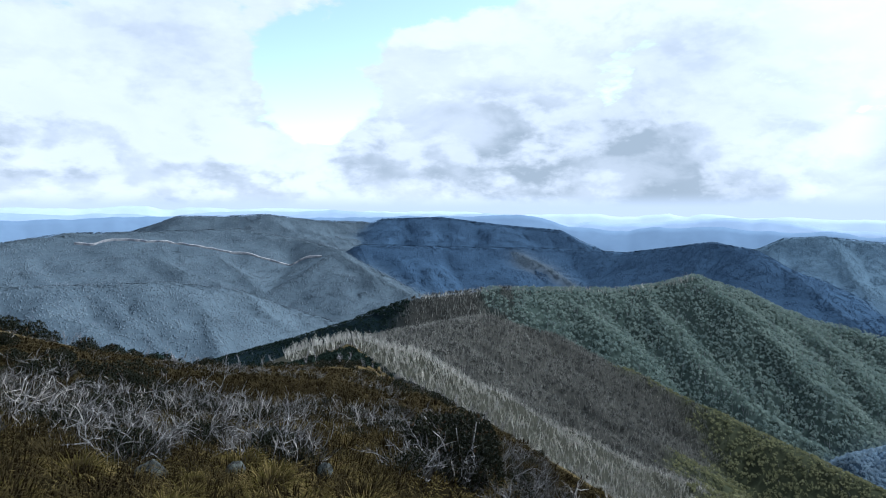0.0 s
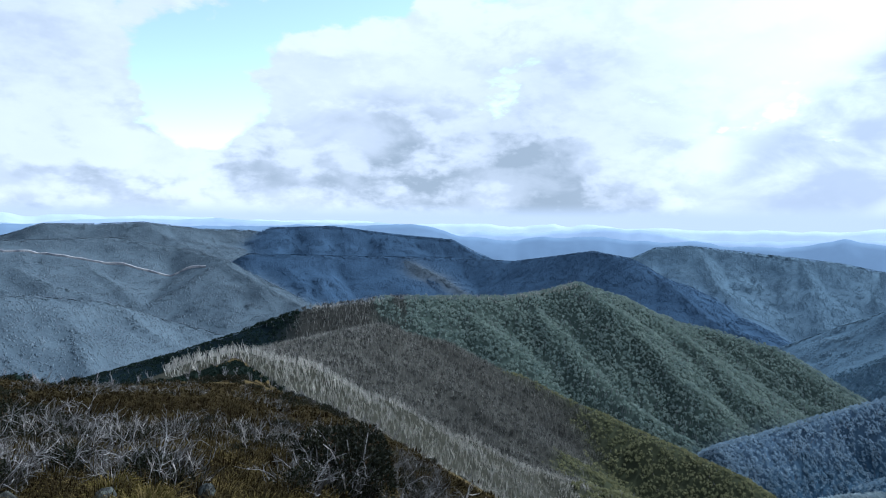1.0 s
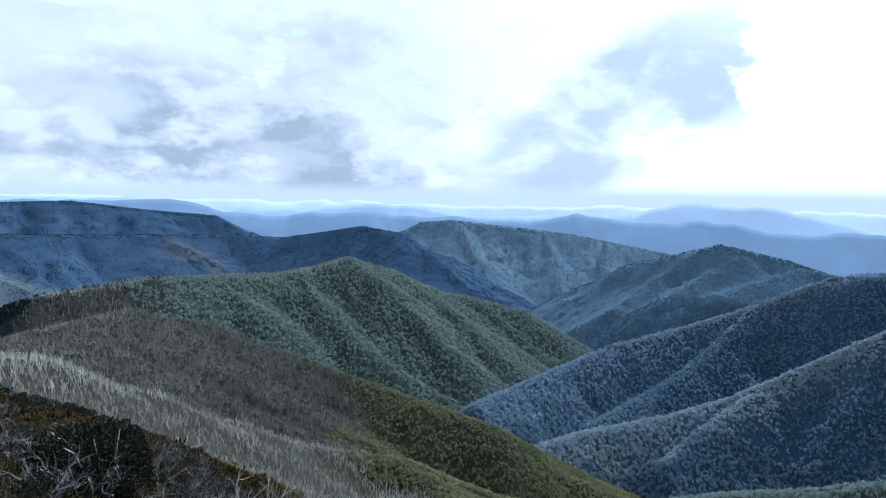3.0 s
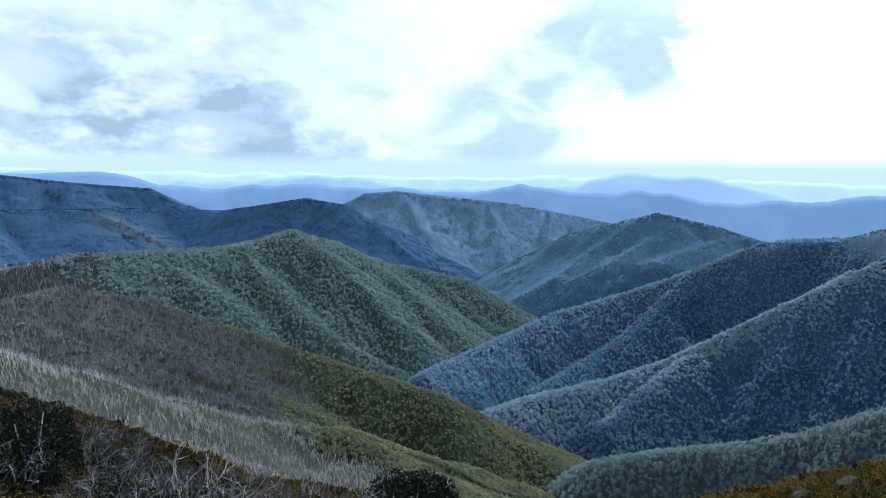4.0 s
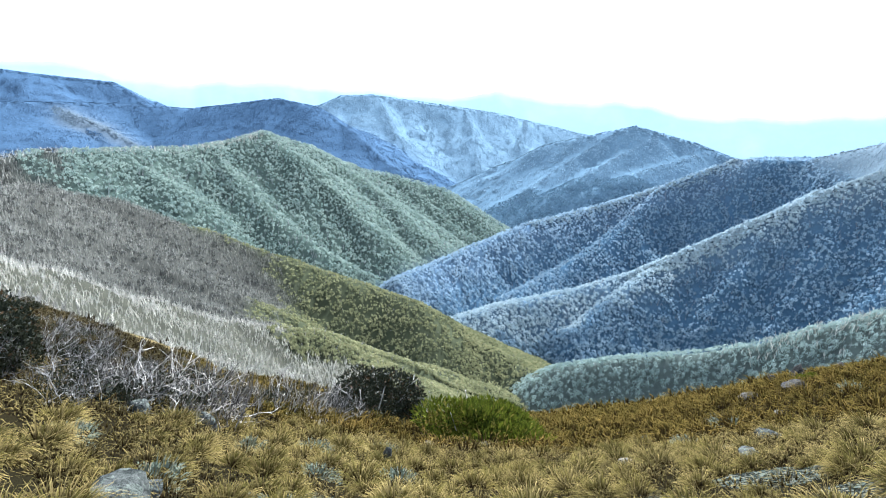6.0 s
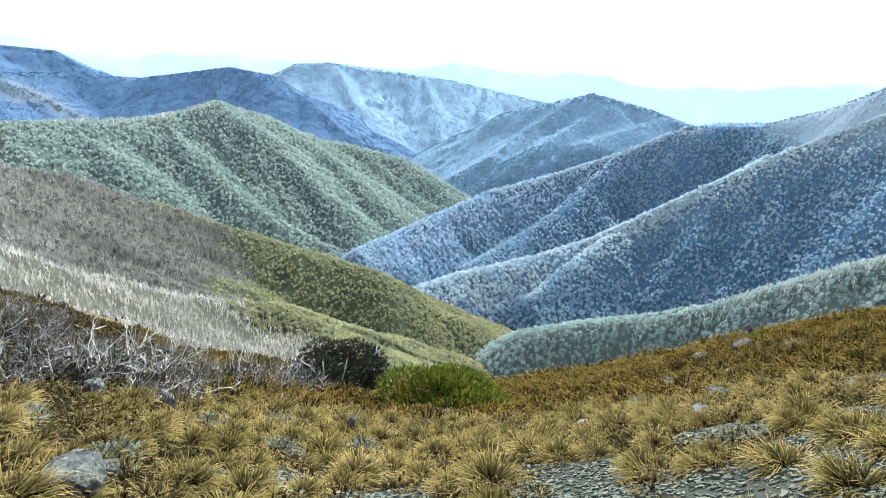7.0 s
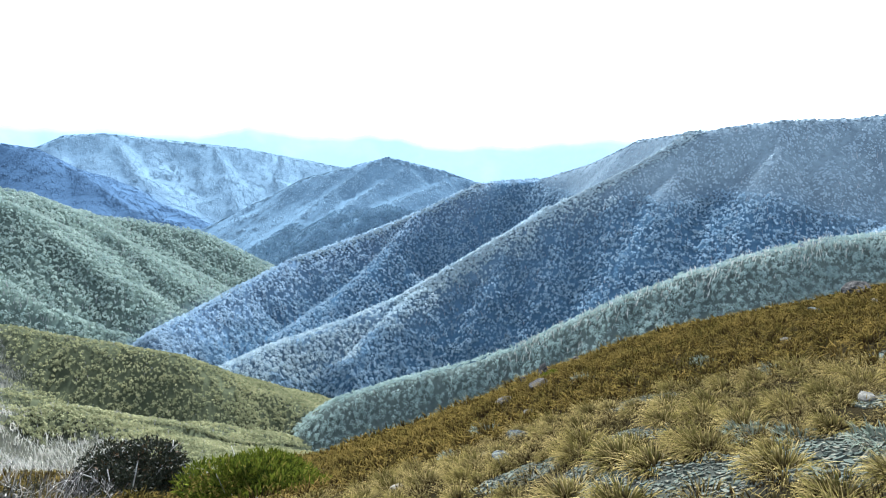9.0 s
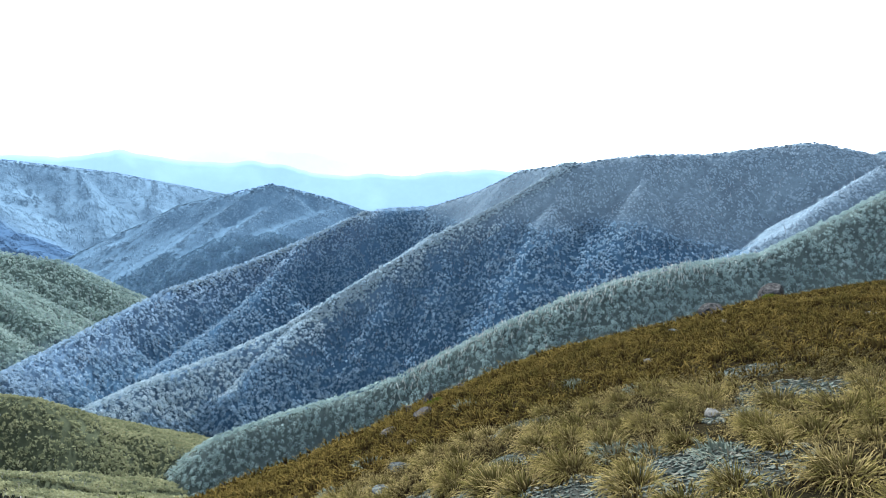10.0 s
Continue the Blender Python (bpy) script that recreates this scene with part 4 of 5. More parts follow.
def dead_gum(seed, width, height, stems, label, leaning=0.0, wood=None):
    """A fire-killed snow gum thicket: crooked bare stems from one root, with limbs and a fuzz of twigs."""
    r = np.random.default_rng(seed)
    thing = new("dead_snow_gum")
    fuzz = []
    for _ in range(stems):
        q = r.uniform(0, 6.283)
        root = np.array([math.cos(q) * width * 0.32 * r.uniform(0.1, 1), math.sin(q) * width * 0.32 * r.uniform(0.1, 1), -0.08])
        way = np.array([math.cos(q) * 0.6 + leaning, math.sin(q) * 0.6, r.uniform(0.4, 1.1)])
        ln = height * r.uniform(0.75, 1.3)
        thick = r.uniform(0.006, 0.016) * height ** 0.5
        line = crooked(r, root, way / np.linalg.norm(way), ln, 0.34, 9)
        limbs = [tube(line, np.linspace(thick, thick * 0.28, len(line)))]
        for _ in range(r.integers(3, 6)):
            k = r.integers(2, len(line) - 1)
            w = line[k] - line[k - 1]
            w = w / np.linalg.norm(w) + r.normal(size=3) * 0.55 + [0, 0, 0.2]
            sub = crooked(r, line[k], w / np.linalg.norm(w), ln * r.uniform(0.2, 0.45), 0.25, 5)
            limbs.append(tube(sub, np.linspace(thick * 0.55, thick * 0.14, len(sub)), 4))
            for m in range(2):
                w = r.normal(size=3) * 0.6 + [0, 0, 0.6]
                fuzz.append(tube(crooked(r, sub[m + 1], w / np.linalg.norm(w), ln * 0.16, 0.25, 2), [thick * 0.18, thick * 0.12, thick * 0.04], 3))
        part("stem", joined(limbs), wood or BARK, thing)
    for _ in range(int(stems * 7)):
        q, s = r.uniform(0, 6.283), math.sqrt(r.uniform(0, 1)) * width * 0.45
        w = np.array([math.cos(q) * 0.5, math.sin(q) * 0.5, 1.0]) + r.normal(size=3) * 0.25
        fuzz.append(tube(crooked(r, (math.cos(q) * s, math.sin(q) * s, -0.05), w / np.linalg.norm(w), height * r.uniform(0.3, 0.7), 0.2, 3), [0.006, 0.005, 0.004, 0.002], 3))
    part("undergrowth", leaf_cloud(r, 1500, np.array([width * 0.42, width * 0.42, height * 0.42]), 0.05, 0.4, 14), DARK_LEAF, thing, "dark leafy regrowth at the roots")
    tagged(part("brushwood", joined(fuzz), TWIG, thing, "fine grey brushwood"), kind="stuff")
    return tagged(thing, label, "dead shrub", "dead snow gums on the slope")


def leafy_shrub(name, seed, sizes, leaves, leaf, mat, stems, label, group="", flat=0.45, up=0.3):
    """A living shrub: stems and a lumpy crown of single leaves."""
    r = np.random.default_rng(seed)
    thing = new(name)
    part("foliage", leaf_cloud(r, leaves, np.array(sizes), leaf, flat, 14, up), mat, thing)
    for _ in range(stems):
        q = r.uniform(0, 6.283)
        way = np.array([math.cos(q) * sizes[0] * 0.8, math.sin(q) * sizes[1] * 0.8, sizes[2] * 0.8])
        line = crooked(r, (math.cos(q) * sizes[0] * 0.15, math.sin(q) * sizes[1] * 0.15, -0.08), way / np.linalg.norm(way), np.linalg.norm(way) * 0.95, 0.18, 6)
        part("stem", tube(line, np.linspace(0.025, 0.008, 7) * max(sizes[2], 0.5)), BARK, thing, "pale crooked stem")
    return tagged(thing, label, "shrub", group)


def turned(x, y, spin, size=1.0, sink=0.0):
    return pose(x, y, on_ground(x, y) - sink, 0, 0, spin) @ Matrix.Scale(size, 4)


def put_copy(thing, x, y, spin, size=1.0, sink=0.0):
    """A copy of a thing on the slope."""
    ob = copy_thing(thing, turned(x, y, spin, 1.0, sink))
    ob.scale = (size, size, size)
    return ob


def put_first(thing, x, y, spin, size=1.0, sink=0.0):
    thing.matrix_basis = turned(x, y, spin, 1.0, sink)
    thing.scale = (size, size, size)
    return thing


# the thickets beside the open grass
gum_big = put_first(dead_gum(3, 2.3, 0.66, 48, "silver-grey dead snow gum thicket, bare crooked stems on the grass slope"), 1.75, 7.3, 20)
gum_wide = put_first(dead_gum(5, 2.2, 0.62, 44, "silver-grey dead snow gum thicket leaning over the grass", -0.2), 4.2, 9.4, 60)
gum_low = put_first(dead_gum(9, 1.1, 0.44, 14, "low bleached dead snow gum scrub, bare twisted stems"), -3.0, 6.0, 0, 0.7)
gum_tall = put_first(dead_gum(12, 1.3, 0.75, 12, "tall bleached dead snow gum with long bare branches"), -4.3, 6.2, 100, 0.7)
gums = [gum_big, gum_wide, gum_low, gum_tall]
for k, x, y, spin, size in ((2, 1.2, 7.0, 300, 1.0), (0, 2.2, 7.6, 100, 0.8), (1, 5.2, 9.9, 10, 0.75), (2, 3.8, 9.2, 190, 1.0), (2, 5.5, 9.6, 60, 0.9)):
    put_copy(gums[k], x, y, spin, size)
slope_gums = [put_first(dead_gum(14, 1.5, 0.62, 16, "dull grey dead snow gum scrub on the heath slope", 0.1, DULL_BARK), -6.2, 9.6, 50, 0.7),
              put_first(dead_gum(17, 1.2, 0.8, 11, "dull grey dead snow gum with upright bare stems", -0.1, DULL_BARK), -4.4, 10.4, 10, 0.6)]
pick = np.random.default_rng(44)
count = 0
while count < 78:
    az, rr = pick.uniform(-38, 11), 5.6 + 4.2 * pick.uniform(0, 1)
    if rr < 6.0 + 0.8 * math.sin(az * 0.5):
        continue
    put_copy((gum_low, slope_gums[0], slope_gums[1], gum_low)[count % 4], rr * math.sin(radians(az)), rr * math.cos(radians(az)), pick.uniform(0, 360), pick.uniform(0.45, 0.75))
    count += 1
count = 0
while count < 120:
    az, rr = pick.uniform(-42, 20), 8.5 + 50 * pick.uniform(0, 1) ** 2
    x, y = rr * math.sin(radians(az)), rr * math.cos(radians(az))
    if float(rough_noise(np.array([x]), np.array([y]), 7.0, 2, 61)[0]) < 0.44 or (az > 12 and rr < 9):
        continue
    put_copy(slope_gums[pick.integers(0, 2)], x, y, pick.uniform(0, 360), pick.uniform(0.3, 0.55) * (1.0 + rr / 90))
    count += 1

# living shrubs
dark_shrub = put_first(leafy_shrub("snow_gum_shrub", 21, (1.2, 0.9, 0.86), 15000, 0.07, DARK_LEAF, 9, "dense dark snow gum shrub with brown leaves beside dead stems", "dark snow gum shrubs"), 6.45, 10.3, 30, 1.15)
green_bush = put_first(leafy_shrub("heath_bush", 31, (1.2, 0.78, 0.62), 11000, 0.12, BRIGHT_LEAF, 6, "low rounded bright green heath bush among the grass", flat=0.2, up=0.9), 6.75, 7.35, 130, 1.15, 0.03)
for x, y, spin, size in ((0.1, 7.5, 90, 0.75), (7.6, 10.9, 200, 0.45), (-9.5, 15.5, 0, 0.4), (-11.8, 16.5, 60, 0.5)):
    put_copy(dark_shrub, x, y, spin, size)
far_shrub = put_first(leafy_shrub("snow_gum_shrub", 23, (1.15, 0.9, 0.95), 1900, 0.12, DARK_LEAF, 3, "dense dark snow gum shrub on the heath slope", "dark snow gum shrubs"), -7.5, 15.0, 30, 0.4)
count = 0
while count < 110:
    az, rr = pick.uniform(-42, 9), 7.5 + 80 * pick.uniform(0, 1) ** 1.5
    x, y = rr * math.sin(radians(az)), rr * math.cos(radians(az))
    if float(rough_noise(np.array([x]), np.array([y]), 14.0, 2, 67)[0]) < 0.5:
        continue
    put_copy(far_shrub, x, y, pick.uniform(0, 360), pick.uniform(0.2, 0.5) * (0.7 + rr / 60), 0.05)
    count += 1
# the dark gums along the brow of the shrub slope
for az, rr, size in ((-35.5, 62, 2.4), (-33.6, 64, 2.6), (-32.2, 66, 2.0), (-29.6, 72, 2.3), (-27.8, 76, 2.4), (-26.2, 80, 1.6), (-23.5, 92, 1.5), (-22, 100, 1.2), (-36.8, 60, 2.6)):
    put_copy(far_shrub, rr * math.sin(radians(az)), rr * math.cos(radians(az)), az * 9, size * 0.75, 0.1)
for az, rr, size in ((92, 50, 0.7), (76, 34, 0.5), (97, 40, 0.7), (70, 17, 0.35)):
    put_copy(green_bush, rr * math.sin(radians(az)), rr * math.cos(radians(az)), az * 5, size, 0.03)

# shale patches between the tussocks: centre and half width in metres
SHALE = [(3.92, 2.45, 0.55), (3.78, 1.26, 0.6), (1.97, 3.89, 0.32), (5.22, 2.04, 0.35), (4.74, 1.15, 0.4), (4.66, -0.36, 0.5), (6.9, -1.22, 0.5), (6.2, -0.75, 0.3),
         (4.3, 0.5, 0.5), (3.3, 2.0, 0.6), (3.2, 0.3, 0.6), (5.9, 1.2, 0.3), (8.6, -1.0, 0.4), (2.5, 3.1, 0.4), (6.9, 3.4, 0.3), (7.9, 1.6, 0.35)]


def shale_share(x, y):
    return max(1.0 - math.hypot(x - a, y - b) / c for a, b, c in SHALE)


bare = np.zeros(len(gx))
near_rows = np.hypot(gx, gy) < 14
for a, b, c in SHALE:
    bare[near_rows] = np.maximum(bare[near_rows], np.clip((1.25 - np.hypot(gx[near_rows] - a, gy[near_rows] - b) / (c * (0.55 + 0.8 * rough_noise(gx[near_rows], gy[near_rows], 0.45, 2, 74)))) * 2.0, 0, 1))
earth = soft.reshape(-1, 3)
# near earth is set almost black, painting in the shade between tufts
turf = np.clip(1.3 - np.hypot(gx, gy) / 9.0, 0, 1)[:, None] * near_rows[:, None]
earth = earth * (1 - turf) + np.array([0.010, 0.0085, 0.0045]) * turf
earth = earth * (1 - bare[:, None]) + np.array([0.03, 0.032, 0.026]) * bare[:, None]
tan = (np.clip((np.hypot(gx, gy) - 14) / 20, 0, 1) * (gwho == -1) * (np.degrees(np.arctan2(gx, gy)) < 30) * np.clip(rough_noise(gx, gy, 13, 3, 88) * 4 - 1.3, 0.1, 1))[:, None]
earth = earth * (1 - tan) + np.array([0.085, 0.066, 0.030]) * tan
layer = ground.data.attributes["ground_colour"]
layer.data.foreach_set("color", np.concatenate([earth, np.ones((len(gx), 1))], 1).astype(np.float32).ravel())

# grass tussocks one could count
TUSSOCKS = []
for k in range(9):
    r = np.random.default_rng(300 + k)
    thing = new("grass_tussock")
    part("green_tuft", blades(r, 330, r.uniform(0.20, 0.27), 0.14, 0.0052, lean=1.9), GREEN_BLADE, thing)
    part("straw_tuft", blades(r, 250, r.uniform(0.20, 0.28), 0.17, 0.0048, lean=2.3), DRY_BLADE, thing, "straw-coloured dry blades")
    TUSSOCKS.append(tagged(thing, "arching tussock of olive and straw-coloured snow grass", "grass tussock", "grass tussocks on the slope"))
spots = [(5.24, 3.93, 1.0), (4.07, 2.04, 1.0), (4.99, 3.18, 0.8), (4.2, 1.23, 0.9), (3.88, 0.78, 1.0), (3.46, 3.02, 1.15), (5.91, 3.45, 1.1), (6.28, -1.01, 1.0),
         (5.58, -1.35, 1.2), (4.92, -0.85, 0.8), (4.89, 1.04, 1.15), (4.38, -0.01, 1.0), (4.25, -1.08, 1.0), (5.6, 1.55, 1.1)]
tries = 0
while len(spots) < 285 and tries < 40000:
    tries += 1
    az, rr = pick.uniform(-36, 112), math.sqrt(pick.uniform(2.4**2, 8.4**2))
    x, y = rr * math.sin(radians(az)), rr * math.cos(radians(az))
    if shale_share(x, y) > 0.1 or math.hypot(x - 6.75, y - 7.35) < 0.9 or math.hypot(x - 1.75, y - 7.3) < 0.7 or (az < 12 and rr > 5.6):
        continue
    if all((x - a) ** 2 + (y - b) ** 2 > 0.27**2 for a, b, _ in spots):
        spots.append((x, y, pick.uniform(0.5, 1.0)))
for k, (x, y, size) in enumerate(spots):
    which = TUSSOCKS[k % 9]
    (put_first if k < 9 else put_copy)(which, x, y, pick.uniform(0, 360), size, 0.01)

# the rest of the sward, past counting
low_tufts = [blades(np.random.default_rng(500 + k), 44, 0.22, 0.15, 0.010, 2, 2.1) for k in range(8)]
fine_tufts = [blades(np.random.default_rng(480 + k), 60, 0.22, 0.15, 0.005, 2, 2.0) for k in range(8)]
under_tufts = [blades(np.random.default_rng(560 + k), 11, 0.16, 0.24, 0.016, 2, 2.6) for k in range(6)]
far_tufts = [blades(np.random.default_rng(520 + k), 16, 0.26, 0.24, 0.026, 2, 2.2) for k in range(6)]
heath_tufts = [blades(np.random.default_rng(540 + k), 7, 0.7, 0.8, 0.12, 2, 1.3) for k in range(6)]


def spaced(az0, az1, r0, r1, apart):
    """Places about that far apart over a ring of the slope, each mound keeping its own room."""
    u = np.arange(-r1, r1, apart)
    x, y = (g.ravel() for g in np.meshgrid(u, u))
    x, y = x + rng.uniform(-0.36, 0.36, len(x)) * apart, y + rng.uniform(-0.36, 0.36, len(y)) * apart
    az, r = np.degrees(np.arctan2(x, y)), np.hypot(x, y)
    keep = (az > az0) & (az < az1) & (r > r0) & (r < r1)
    return x[keep], y[keep]


def sward(name, shapes, count, az0, az1, r0, r1, mat, label, size=(0.6, 1.2), clear=False, patchy=0.0, apart=0.0):
    x, y = spaced(az0, az1, r0, r1, apart) if apart else scatter(count, az0, az1, r0, r1)
    count = len(x)
    keep = np.ones(count, bool)
    if clear:
        for a, b, c in SHALE:
            keep &= np.hypot(x - a, y - b) > c * 0.85 * (0.55 + 0.75 * rough_noise(x, y, 0.35, 2, 73))
        keep &= np.hypot(x - 6.75, y - 7.35) > 0.85
    if patchy:
        keep &= rough_noise(x, y, 0.75, 2, 71) + rng.uniform(-0.1, 0.1, count) > patchy
    x, y = x[keep], y[keep]
    n = len(x)
    which, spin, s = rng.integers(0, len(shapes), n), rng.uniform(0, 6.283, n), rng.uniform(*size, n)
    z = home_height(x, y)
    mound = rng.uniform(0, 1, n)
    vs, fs, ts, ms, base = [], [], [], [], 0
    for k, (v, f, t) in enumerate(shapes):
        idx = np.nonzero(which == k)[0]
        ca, sa, sc = np.cos(spin[idx])[:, None], np.sin(spin[idx])[:, None], s[idx][:, None]
        w = np.stack([(v[:, 0] * ca - v[:, 1] * sa) * sc + x[idx][:, None], (v[:, 0] * sa + v[:, 1] * ca) * sc + y[idx][:, None], v[:, 2] * sc + z[idx][:, None]], -1)
        vs.append(w.reshape(-1, 3)), ts.append(np.tile(t, len(idx))), ms.append(np.repeat(mound[idx], len(v)))
        fs.append((f[None] + (np.arange(len(idx)) * len(v))[:, None, None]).reshape(-1, 3) + base)
        base += len(idx) * len(v)
    ob = mesh_object(name, np.concatenate(vs), np.concatenate(fs), mat, {"tint": np.concatenate(ts), "mound": np.concatenate(ms)})
    return tagged(ob, label, "grass", kind="stuff")


sward("short_grass", fine_tufts, 1700, -44, 114, 2.0, 9.0, TURF_BLADE, "short olive snow grass between the tussocks", (0.4, 0.85), True, 0.30)
sward("tussock_sward", low_tufts, 0, 14, 114, 8.2, 20, SLOPE_BLADE, "olive-brown tussock grass over the open slope", (0.75, 1.5), True, 0.16, 0.34)
sward("under_grass", under_tufts, 2200, 10, 114, 8.0, 20, SLOPE_BLADE, "short dull grass and litter between tussocks", (0.5, 0.9), True)
sward("turf", under_tufts, 6500, -40, 114, 2.0, 8.8, TURF_BLADE, "short dry grass and litter between tussocks", (0.3, 0.7), True)
sward("summit_turf", under_tufts, 3400, 112, 324, 0.4, 7.5, TURF_BLADE, "short dry grass over the summit", (0.4, 0.9))
sward("summit_turf", under_tufts, 700, -40, 114, 0.4, 2.2, TURF_BLADE, "short dry grass over the summit", (0.3, 0.7))
sward("tussock_slope", far_tufts, 0, 14, 114, 18, 70, SLOPE_BLADE, "olive-brown tussock grass over the open slope", (0.9, 1.7), False, 0.16, 0.62)
sward("heath_grass", fine_tufts, 550, -46, -4, 3.5, 9, HEATH_BLADE, "dull brown heath and grass under dead scrub", (0.7, 1.3))
sward("heath_grass", low_tufts, 900, -46, 16, 8.5, 15, HEATH_BLADE, "dull brown heath and grass under dead scrub", (0.6, 1.2))
sward("heath_sward", far_tufts, 3600, -46, 16, 14, 40, HEATH_BLADE, "dull brown heath and grass under dead scrub", (0.6, 1.4))
sward("brown_heath", heath_tufts, 3600, -46, 24, 38, 330, HEATH_BLADE, "dull brown heath over the shrub slope", (0.3, 0.8))

# dark scrub and dead sticks farther down the shrub slope
hx, hy = scatter(9000, -44, 26, 75, 345)
hz = home_height(hx, hy)
mask = rough_noise(hx, hy, 26, 3, 67)
a = (mask > np.where((np.hypot(hx, hy) > 170) & (hx < -0.09 * hy), 0.8, 0.57)) & (land(hx, hy)[1] == -1)
hp = np.stack([hx, hy, hz], 1)
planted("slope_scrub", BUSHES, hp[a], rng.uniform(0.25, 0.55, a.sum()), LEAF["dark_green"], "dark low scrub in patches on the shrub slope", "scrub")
b = (mask < 0.56) & (rng.uniform(0, 1, len(hx)) < 0.35)
planted("slope_dead_sticks", [dead_shape(2.2, 6, 90 + k, 0.05) for k in range(8)], hp[b], rng.uniform(0.5, 1.1, b.sum()), BARE, "bleached dead sticks over the shrub slope", "dead scrub")

# silver daisies
daisy = None
for x, y, size in ((2.43, 4.66, 1.0), (3.28, 4.6, 1.0), (4.75, -0.55, 1.1), (5.3, 0.2, 1.0), (7.4, 3.9, 1.1), (5.1, -0.1, 0.9), (2.1, 5.6, 1.1), (0.6, 5.0, 1.0), (8.4, 0.2, 1.0), (9.0, 4.2, 1.3), (3.0, 5.9, 1.0), (10.5, 1.2, 1.2), (4.1, 6.2, 1.0), (1.0, 4.2, 1.0), (12.0, 3.6, 1.4)):
    if daisy is None:
        r = np.random.default_rng(611)
        daisy = new("silver_daisy")
        part("rosette", blades(r, 210, 0.10, 0.22, 0.007, 2, 2.4), SILVER_LEAF, daisy)
        tagged(daisy, "low clump of silver-grey daisy leaves among grass", "daisy clump", "silver daisies")
        put_first(daisy, x, y, 0, size)
    else:
        put_copy(daisy, x, y, x * 99, size)


# stones
def stone_tone(n, place):
    c = n.mix(n.step(n.noise(place, 11.0, 6.0, 0.65), 0.35, 0.65), rgb(0.02, 0.022, 0.02), rgb(0.062, 0.065, 0.058))
    lichen = n.step(n.noise(place, 17.0, 3.0, 0.5, 0.6), 0.53, 0.60)
    return n.mix(n.math("MULTIPLY", lichen, 0.6), c, rgb(0.11, 0.12, 0.10))


def shale_tone(n, place):
    own = n.add("ShaderNodeObjectInfo").outputs["Random"]
    isle = n.add("ShaderNodeNewGeometry").outputs["Random Per Island"]
    f = n.math("ADD", n.math("MULTIPLY", own, 0.5), n.math("MULTIPLY", isle, 0.5))
    c = n.mix(f, rgb(0.024, 0.031, 0.025), rgb(0.085, 0.095, 0.076))
    return n.mix(n.step(n.noise(place, 30.0, 4.0), 0.45, 0.75), c, rgb(0.12, 0.105, 0.075))


OUTCROP = material("dark_weathered_rock", lambda n, p: n.mix(n.step(n.noise(p, 6.0, 6.0, 0.65), 0.35, 0.65), rgb(0.018, 0.018, 0.017), rgb(0.075, 0.07, 0.062)), 0.9, 0.8, 8.0)
STONE = material("lichened_stone", stone_tone, 0.85, 0.7, 14.0)
PALE_STONE = material("pale_quartz_stone", lambda n, p: n.mix(n.step(n.noise(p, 14.0, 5.0), 0.35, 0.65), rgb(0.05, 0.047, 0.04), rgb(0.13, 0.122, 0.10)), 0.8, 0.5, 20.0)
SHALE_MAT = material("grey_green_shale", shale_tone, 0.7, 0.3, 50.0)


def boulder(seed, sizes, rough=0.28):
    """A weathered stone: a faceted lump, flattened on its bed."""
    r = np.random.default_rng(seed)
    bm = bmesh.new()
    bmesh.ops.create_icosphere(bm, subdivisions=3, radius=1.0)
    planes = [(Vector(r.normal(size=3)).normalized(), r.uniform(0.55, 0.85)) for _ in range(9)]
    for v in bm.verts:
        for n, d in planes:
            over = v.co.dot(n) - d
            if over > 0:
                v.co -= n * over * 0.85
        v.co *= 1 + rough * 0.5 * noise.noise(v.co * 2.2 + Vector((seed, 0, 0)))
        v.co = Vector((v.co.x * sizes[0], v.co.y * sizes[1], v.co.z * sizes[2]))
    me = bpy.data.meshes.new("rock")
    bm.to_mesh(me)
    bm.free()
    return me


def rock(seed, x, y, sizes, mat, label, spin=0.0, sink=0.3):
    me = boulder(seed, sizes)
    me.materials.append(mat)
    ob = tagged(new("rock", me), label, "rock", "stones on the slope")
    ob.matrix_basis = pose(x, y, on_ground(x, y) + sizes[2] * (1 - 2 * sink) * 0.5, 0, 0, spin)
    return ob


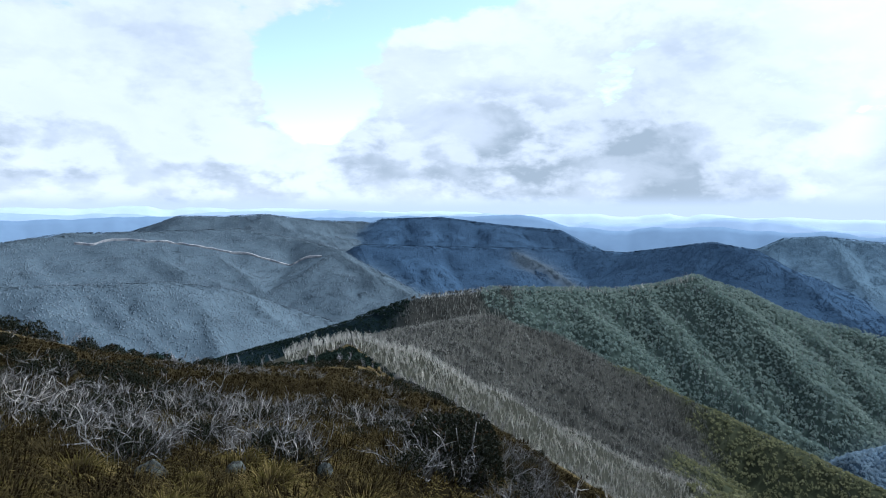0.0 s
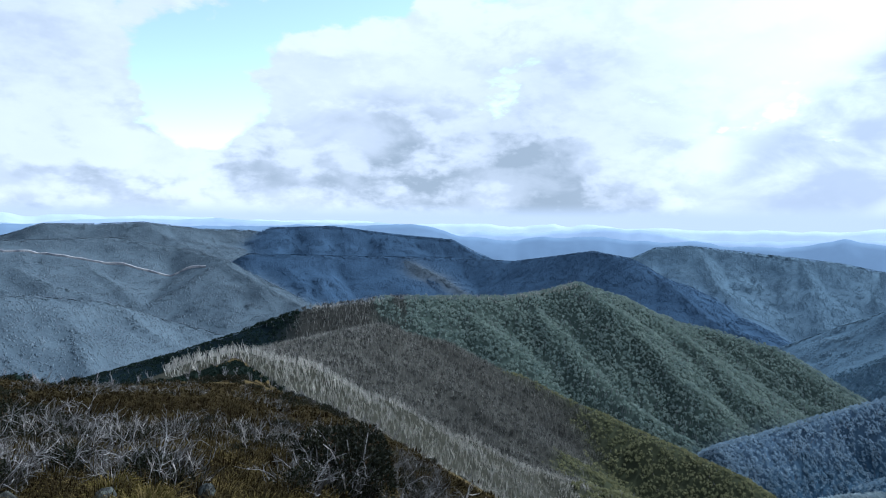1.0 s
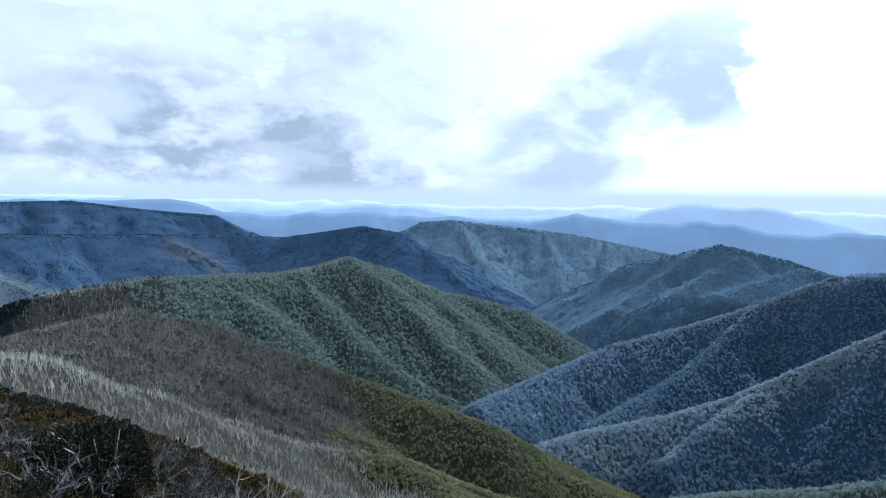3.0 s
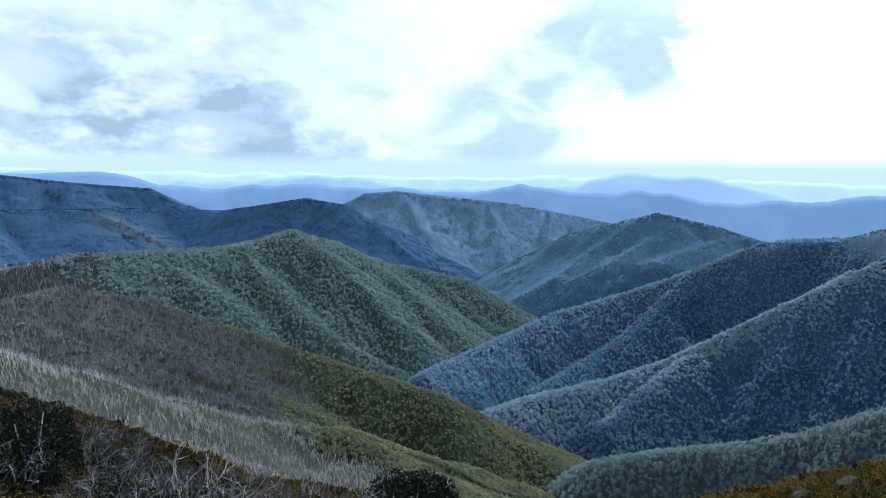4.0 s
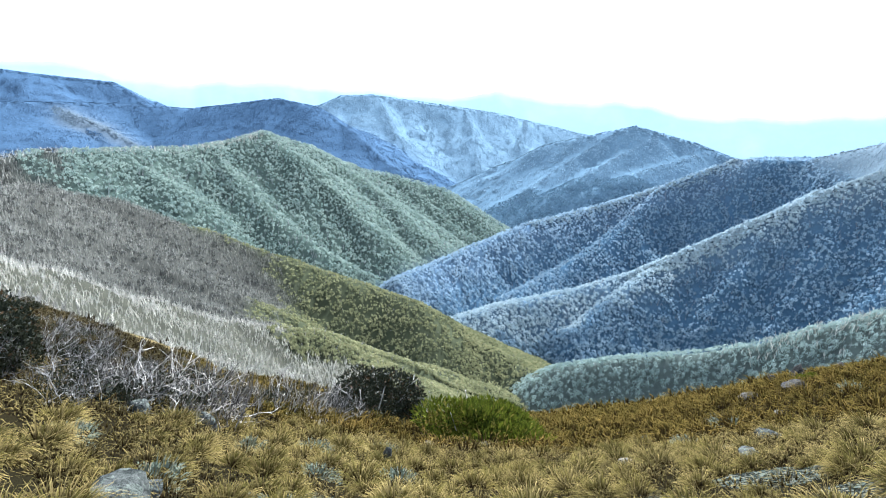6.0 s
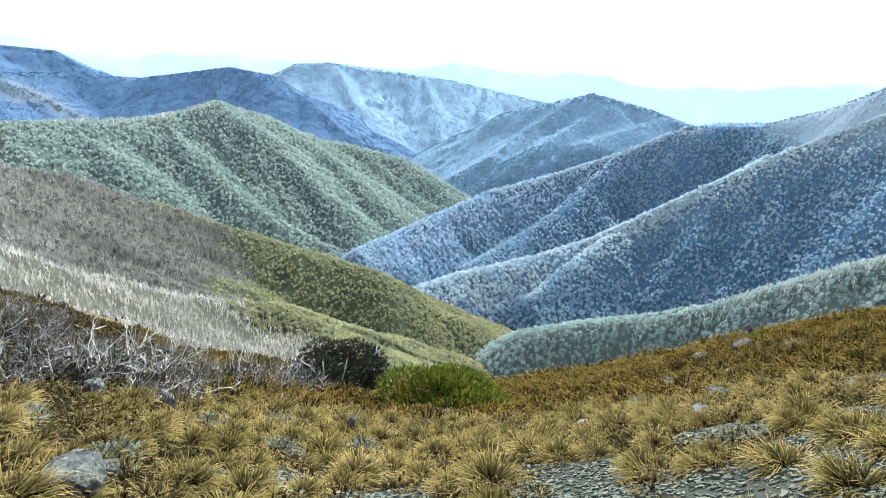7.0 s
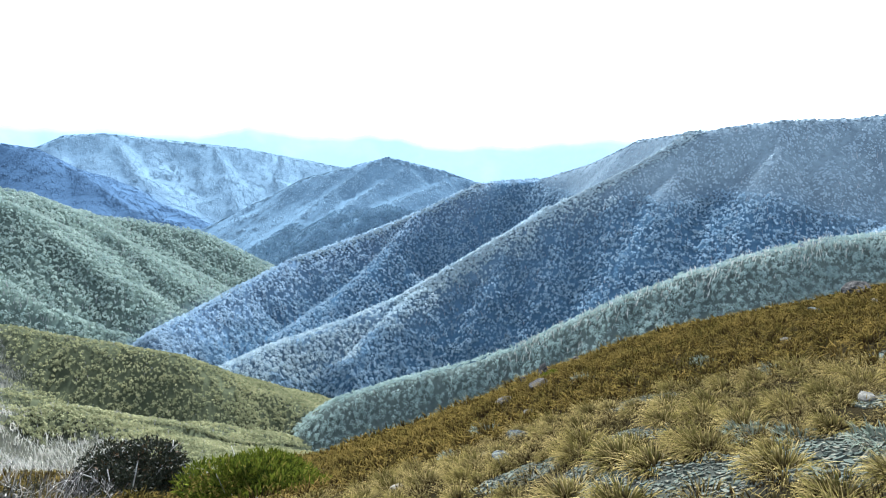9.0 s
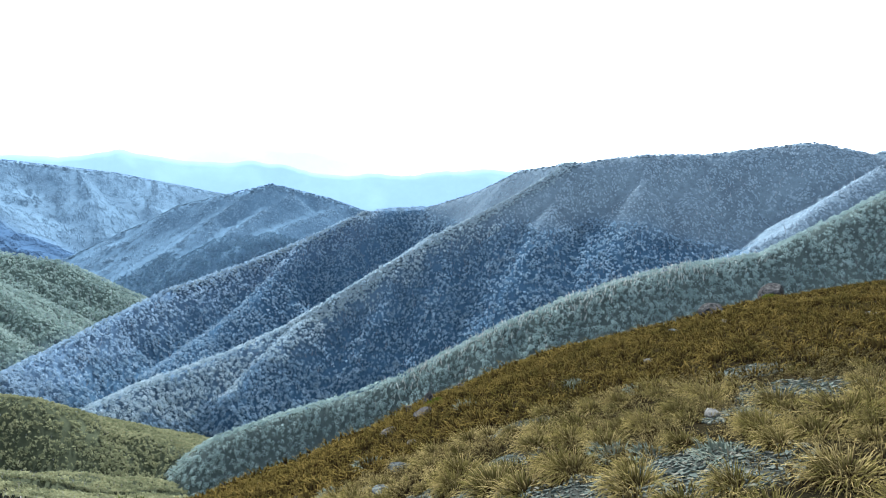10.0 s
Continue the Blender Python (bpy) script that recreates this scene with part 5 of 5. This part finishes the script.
for seed, x, y, size, mat, label in (
        (1, 0.68, 3.55, (0.24, 0.18, 0.20), STONE, "grey boulder with pale lichen, half sunk in grass"), (2, 2.05, 6.5, (0.16, 0.13, 0.17), STONE, "grey lichened stone beside a dead thicket"),
        (3, 1.4, 6.6, (0.13, 0.12, 0.14), STONE, "grey lichened stone beside a dead thicket"), (4, 5.64, 7.2, (0.11, 0.08, 0.08), PALE_STONE, "small pale quartz stone in front of a green bush"),
        (5, 3.8, 5.58, (0.07, 0.06, 0.16), STONE, "small upright spotted stone in grass"), (6, -2.23, 4.75, (0.13, 0.11, 0.13), STONE, "rounded grey stone with pale lichen rings"),
        (7, -1.70, 5.1, (0.10, 0.08, 0.09), STONE, "rounded grey stone with pale lichen rings"), (8, -1.0, 5.3, (0.09, 0.08, 0.10), STONE, "grey lichened stone below dead scrub"),
        (9, 30.4, -1.5, (0.8, 0.6, 0.5), OUTCROP, "dark rock outcrop on the brow of the slope"), (10, 42.5, -5.2, (1.0, 0.8, 1.0), OUTCROP, "dark pointed rock on the brow of the slope"),
        (11, 19.3, 7.3, (0.3, 0.25, 0.42), OUTCROP, "dark broken rocks on the brow of the slope"), (12, 18.6, 7.7, (0.3, 0.22, 0.25), OUTCROP, "dark broken rocks on the brow of the slope"),
        (13, 13.4, 5.1, (0.28, 0.22, 0.2), OUTCROP, "dark broken rocks on the brow of the slope"), (14, 12.6, 5.6, (0.25, 0.2, 0.15), OUTCROP, "dark broken rocks on the brow of the slope"),
        (15, 20.3, 6.6, (0.32, 0.25, 0.3), OUTCROP, "dark broken rocks on the brow of the slope")):
    rock(seed, x, y, size, mat, label, seed * 37.0)
count = 0
while count < 34:
    az, rr = pick.uniform(5, 108), math.sqrt(pick.uniform(4.0**2, 19**2))
    x, y = rr * math.sin(radians(az)), rr * math.cos(radians(az))
    s = pick.uniform(0.05, 0.14)
    rock(40 + count, x, y, (s * 1.3, s, s * pick.uniform(0.35, 0.7)), PALE_STONE if pick.uniform() < 0.6 else STONE, "flat pale stone lying among the grass", pick.uniform(0, 360), 0.15)
    count += 1


def chip_shape(seed):
    """A thin broken plate of shale."""
    r = np.random.default_rng(seed)
    n = 5
    q = np.arange(n) * 6.283 / n + r.uniform(-0.4, 0.4, n)
    rad = r.uniform(0.55, 1.0, n)
    ring = np.stack([np.cos(q) * rad, np.sin(q) * rad * 0.52], 1)
    h = r.uniform(0.10, 0.2)
    v = np.concatenate([np.c_[ring, np.full(n, -h)], np.c_[ring * 0.93, np.full(n, h)]])
    k = np.arange(n)
    side = np.concatenate([np.stack([k, (k + 1) % n, (k + 1) % n + n], 1), np.stack([k, (k + 1) % n + n, k + n], 1)])
    top = np.array([[n, n + m, n + m + 1] for m in range(1, n - 1)])
    return v, np.concatenate([side, top])


CHIPS = [chip_shape(700 + k) for k in range(8)]
chip_meshes = []
for v, f in CHIPS:
    o = mesh_object("shale_chip", v, f, SHALE_MAT)
    chip_meshes.append(o.data)
    bpy.data.objects.remove(o)
rest_v, rest_f, base = [], [], 0
for k in range(14000):
    a, b, c = SHALE[k % len(SHALE)]
    q, s = pick.uniform(0, 6.283), math.sqrt(pick.uniform(0, 1)) * c * 1.15
    s *= 0.6 + 0.75 * float(value_noise(np.array([a * 3 + math.cos(q) * 1.6]), np.array([b * 3 + math.sin(q) * 1.6]), 1.0, 75)[0])
    x, y = a + math.cos(q) * s, b + math.sin(q) * s
    big = k < 280
    size = pick.uniform(0.035, 0.065) if big else 0.016 + 0.034 * pick.uniform(0, 1) ** 1.5
    e = 0.1
    zx, zy = (on_ground(x + e, y) - on_ground(x - e, y)) / (2 * e), (on_ground(x, y + e) - on_ground(x, y - e)) / (2 * e)
    m = pose(x, y, on_ground(x, y) + size * 0.15, math.degrees(math.atan(zy)) + pick.uniform(-14, 14), -math.degrees(math.atan(zx)) + pick.uniform(-14, 14), 0) @ pose(0, 0, 0, 0, 0, pick.uniform(0, 360)) @ Matrix.Scale(size, 4)
    if big:
        o = new("shale_chip", chip_meshes[k % 8])
        o.parent = ground
        o.matrix_basis = m
    else:
        v, f = CHIPS[k % 8]
        w = np.array(m)
        rest_v.append(v @ w[:3, :3].T + w[:3, 3]), rest_f.append(f + base)
        base += len(v)
tagged(mesh_object("shale_gravel", np.concatenate(rest_v), np.concatenate(rest_f), SHALE_MAT), "grey-green shale gravel between grass tussocks", "gravel", kind="stuff")
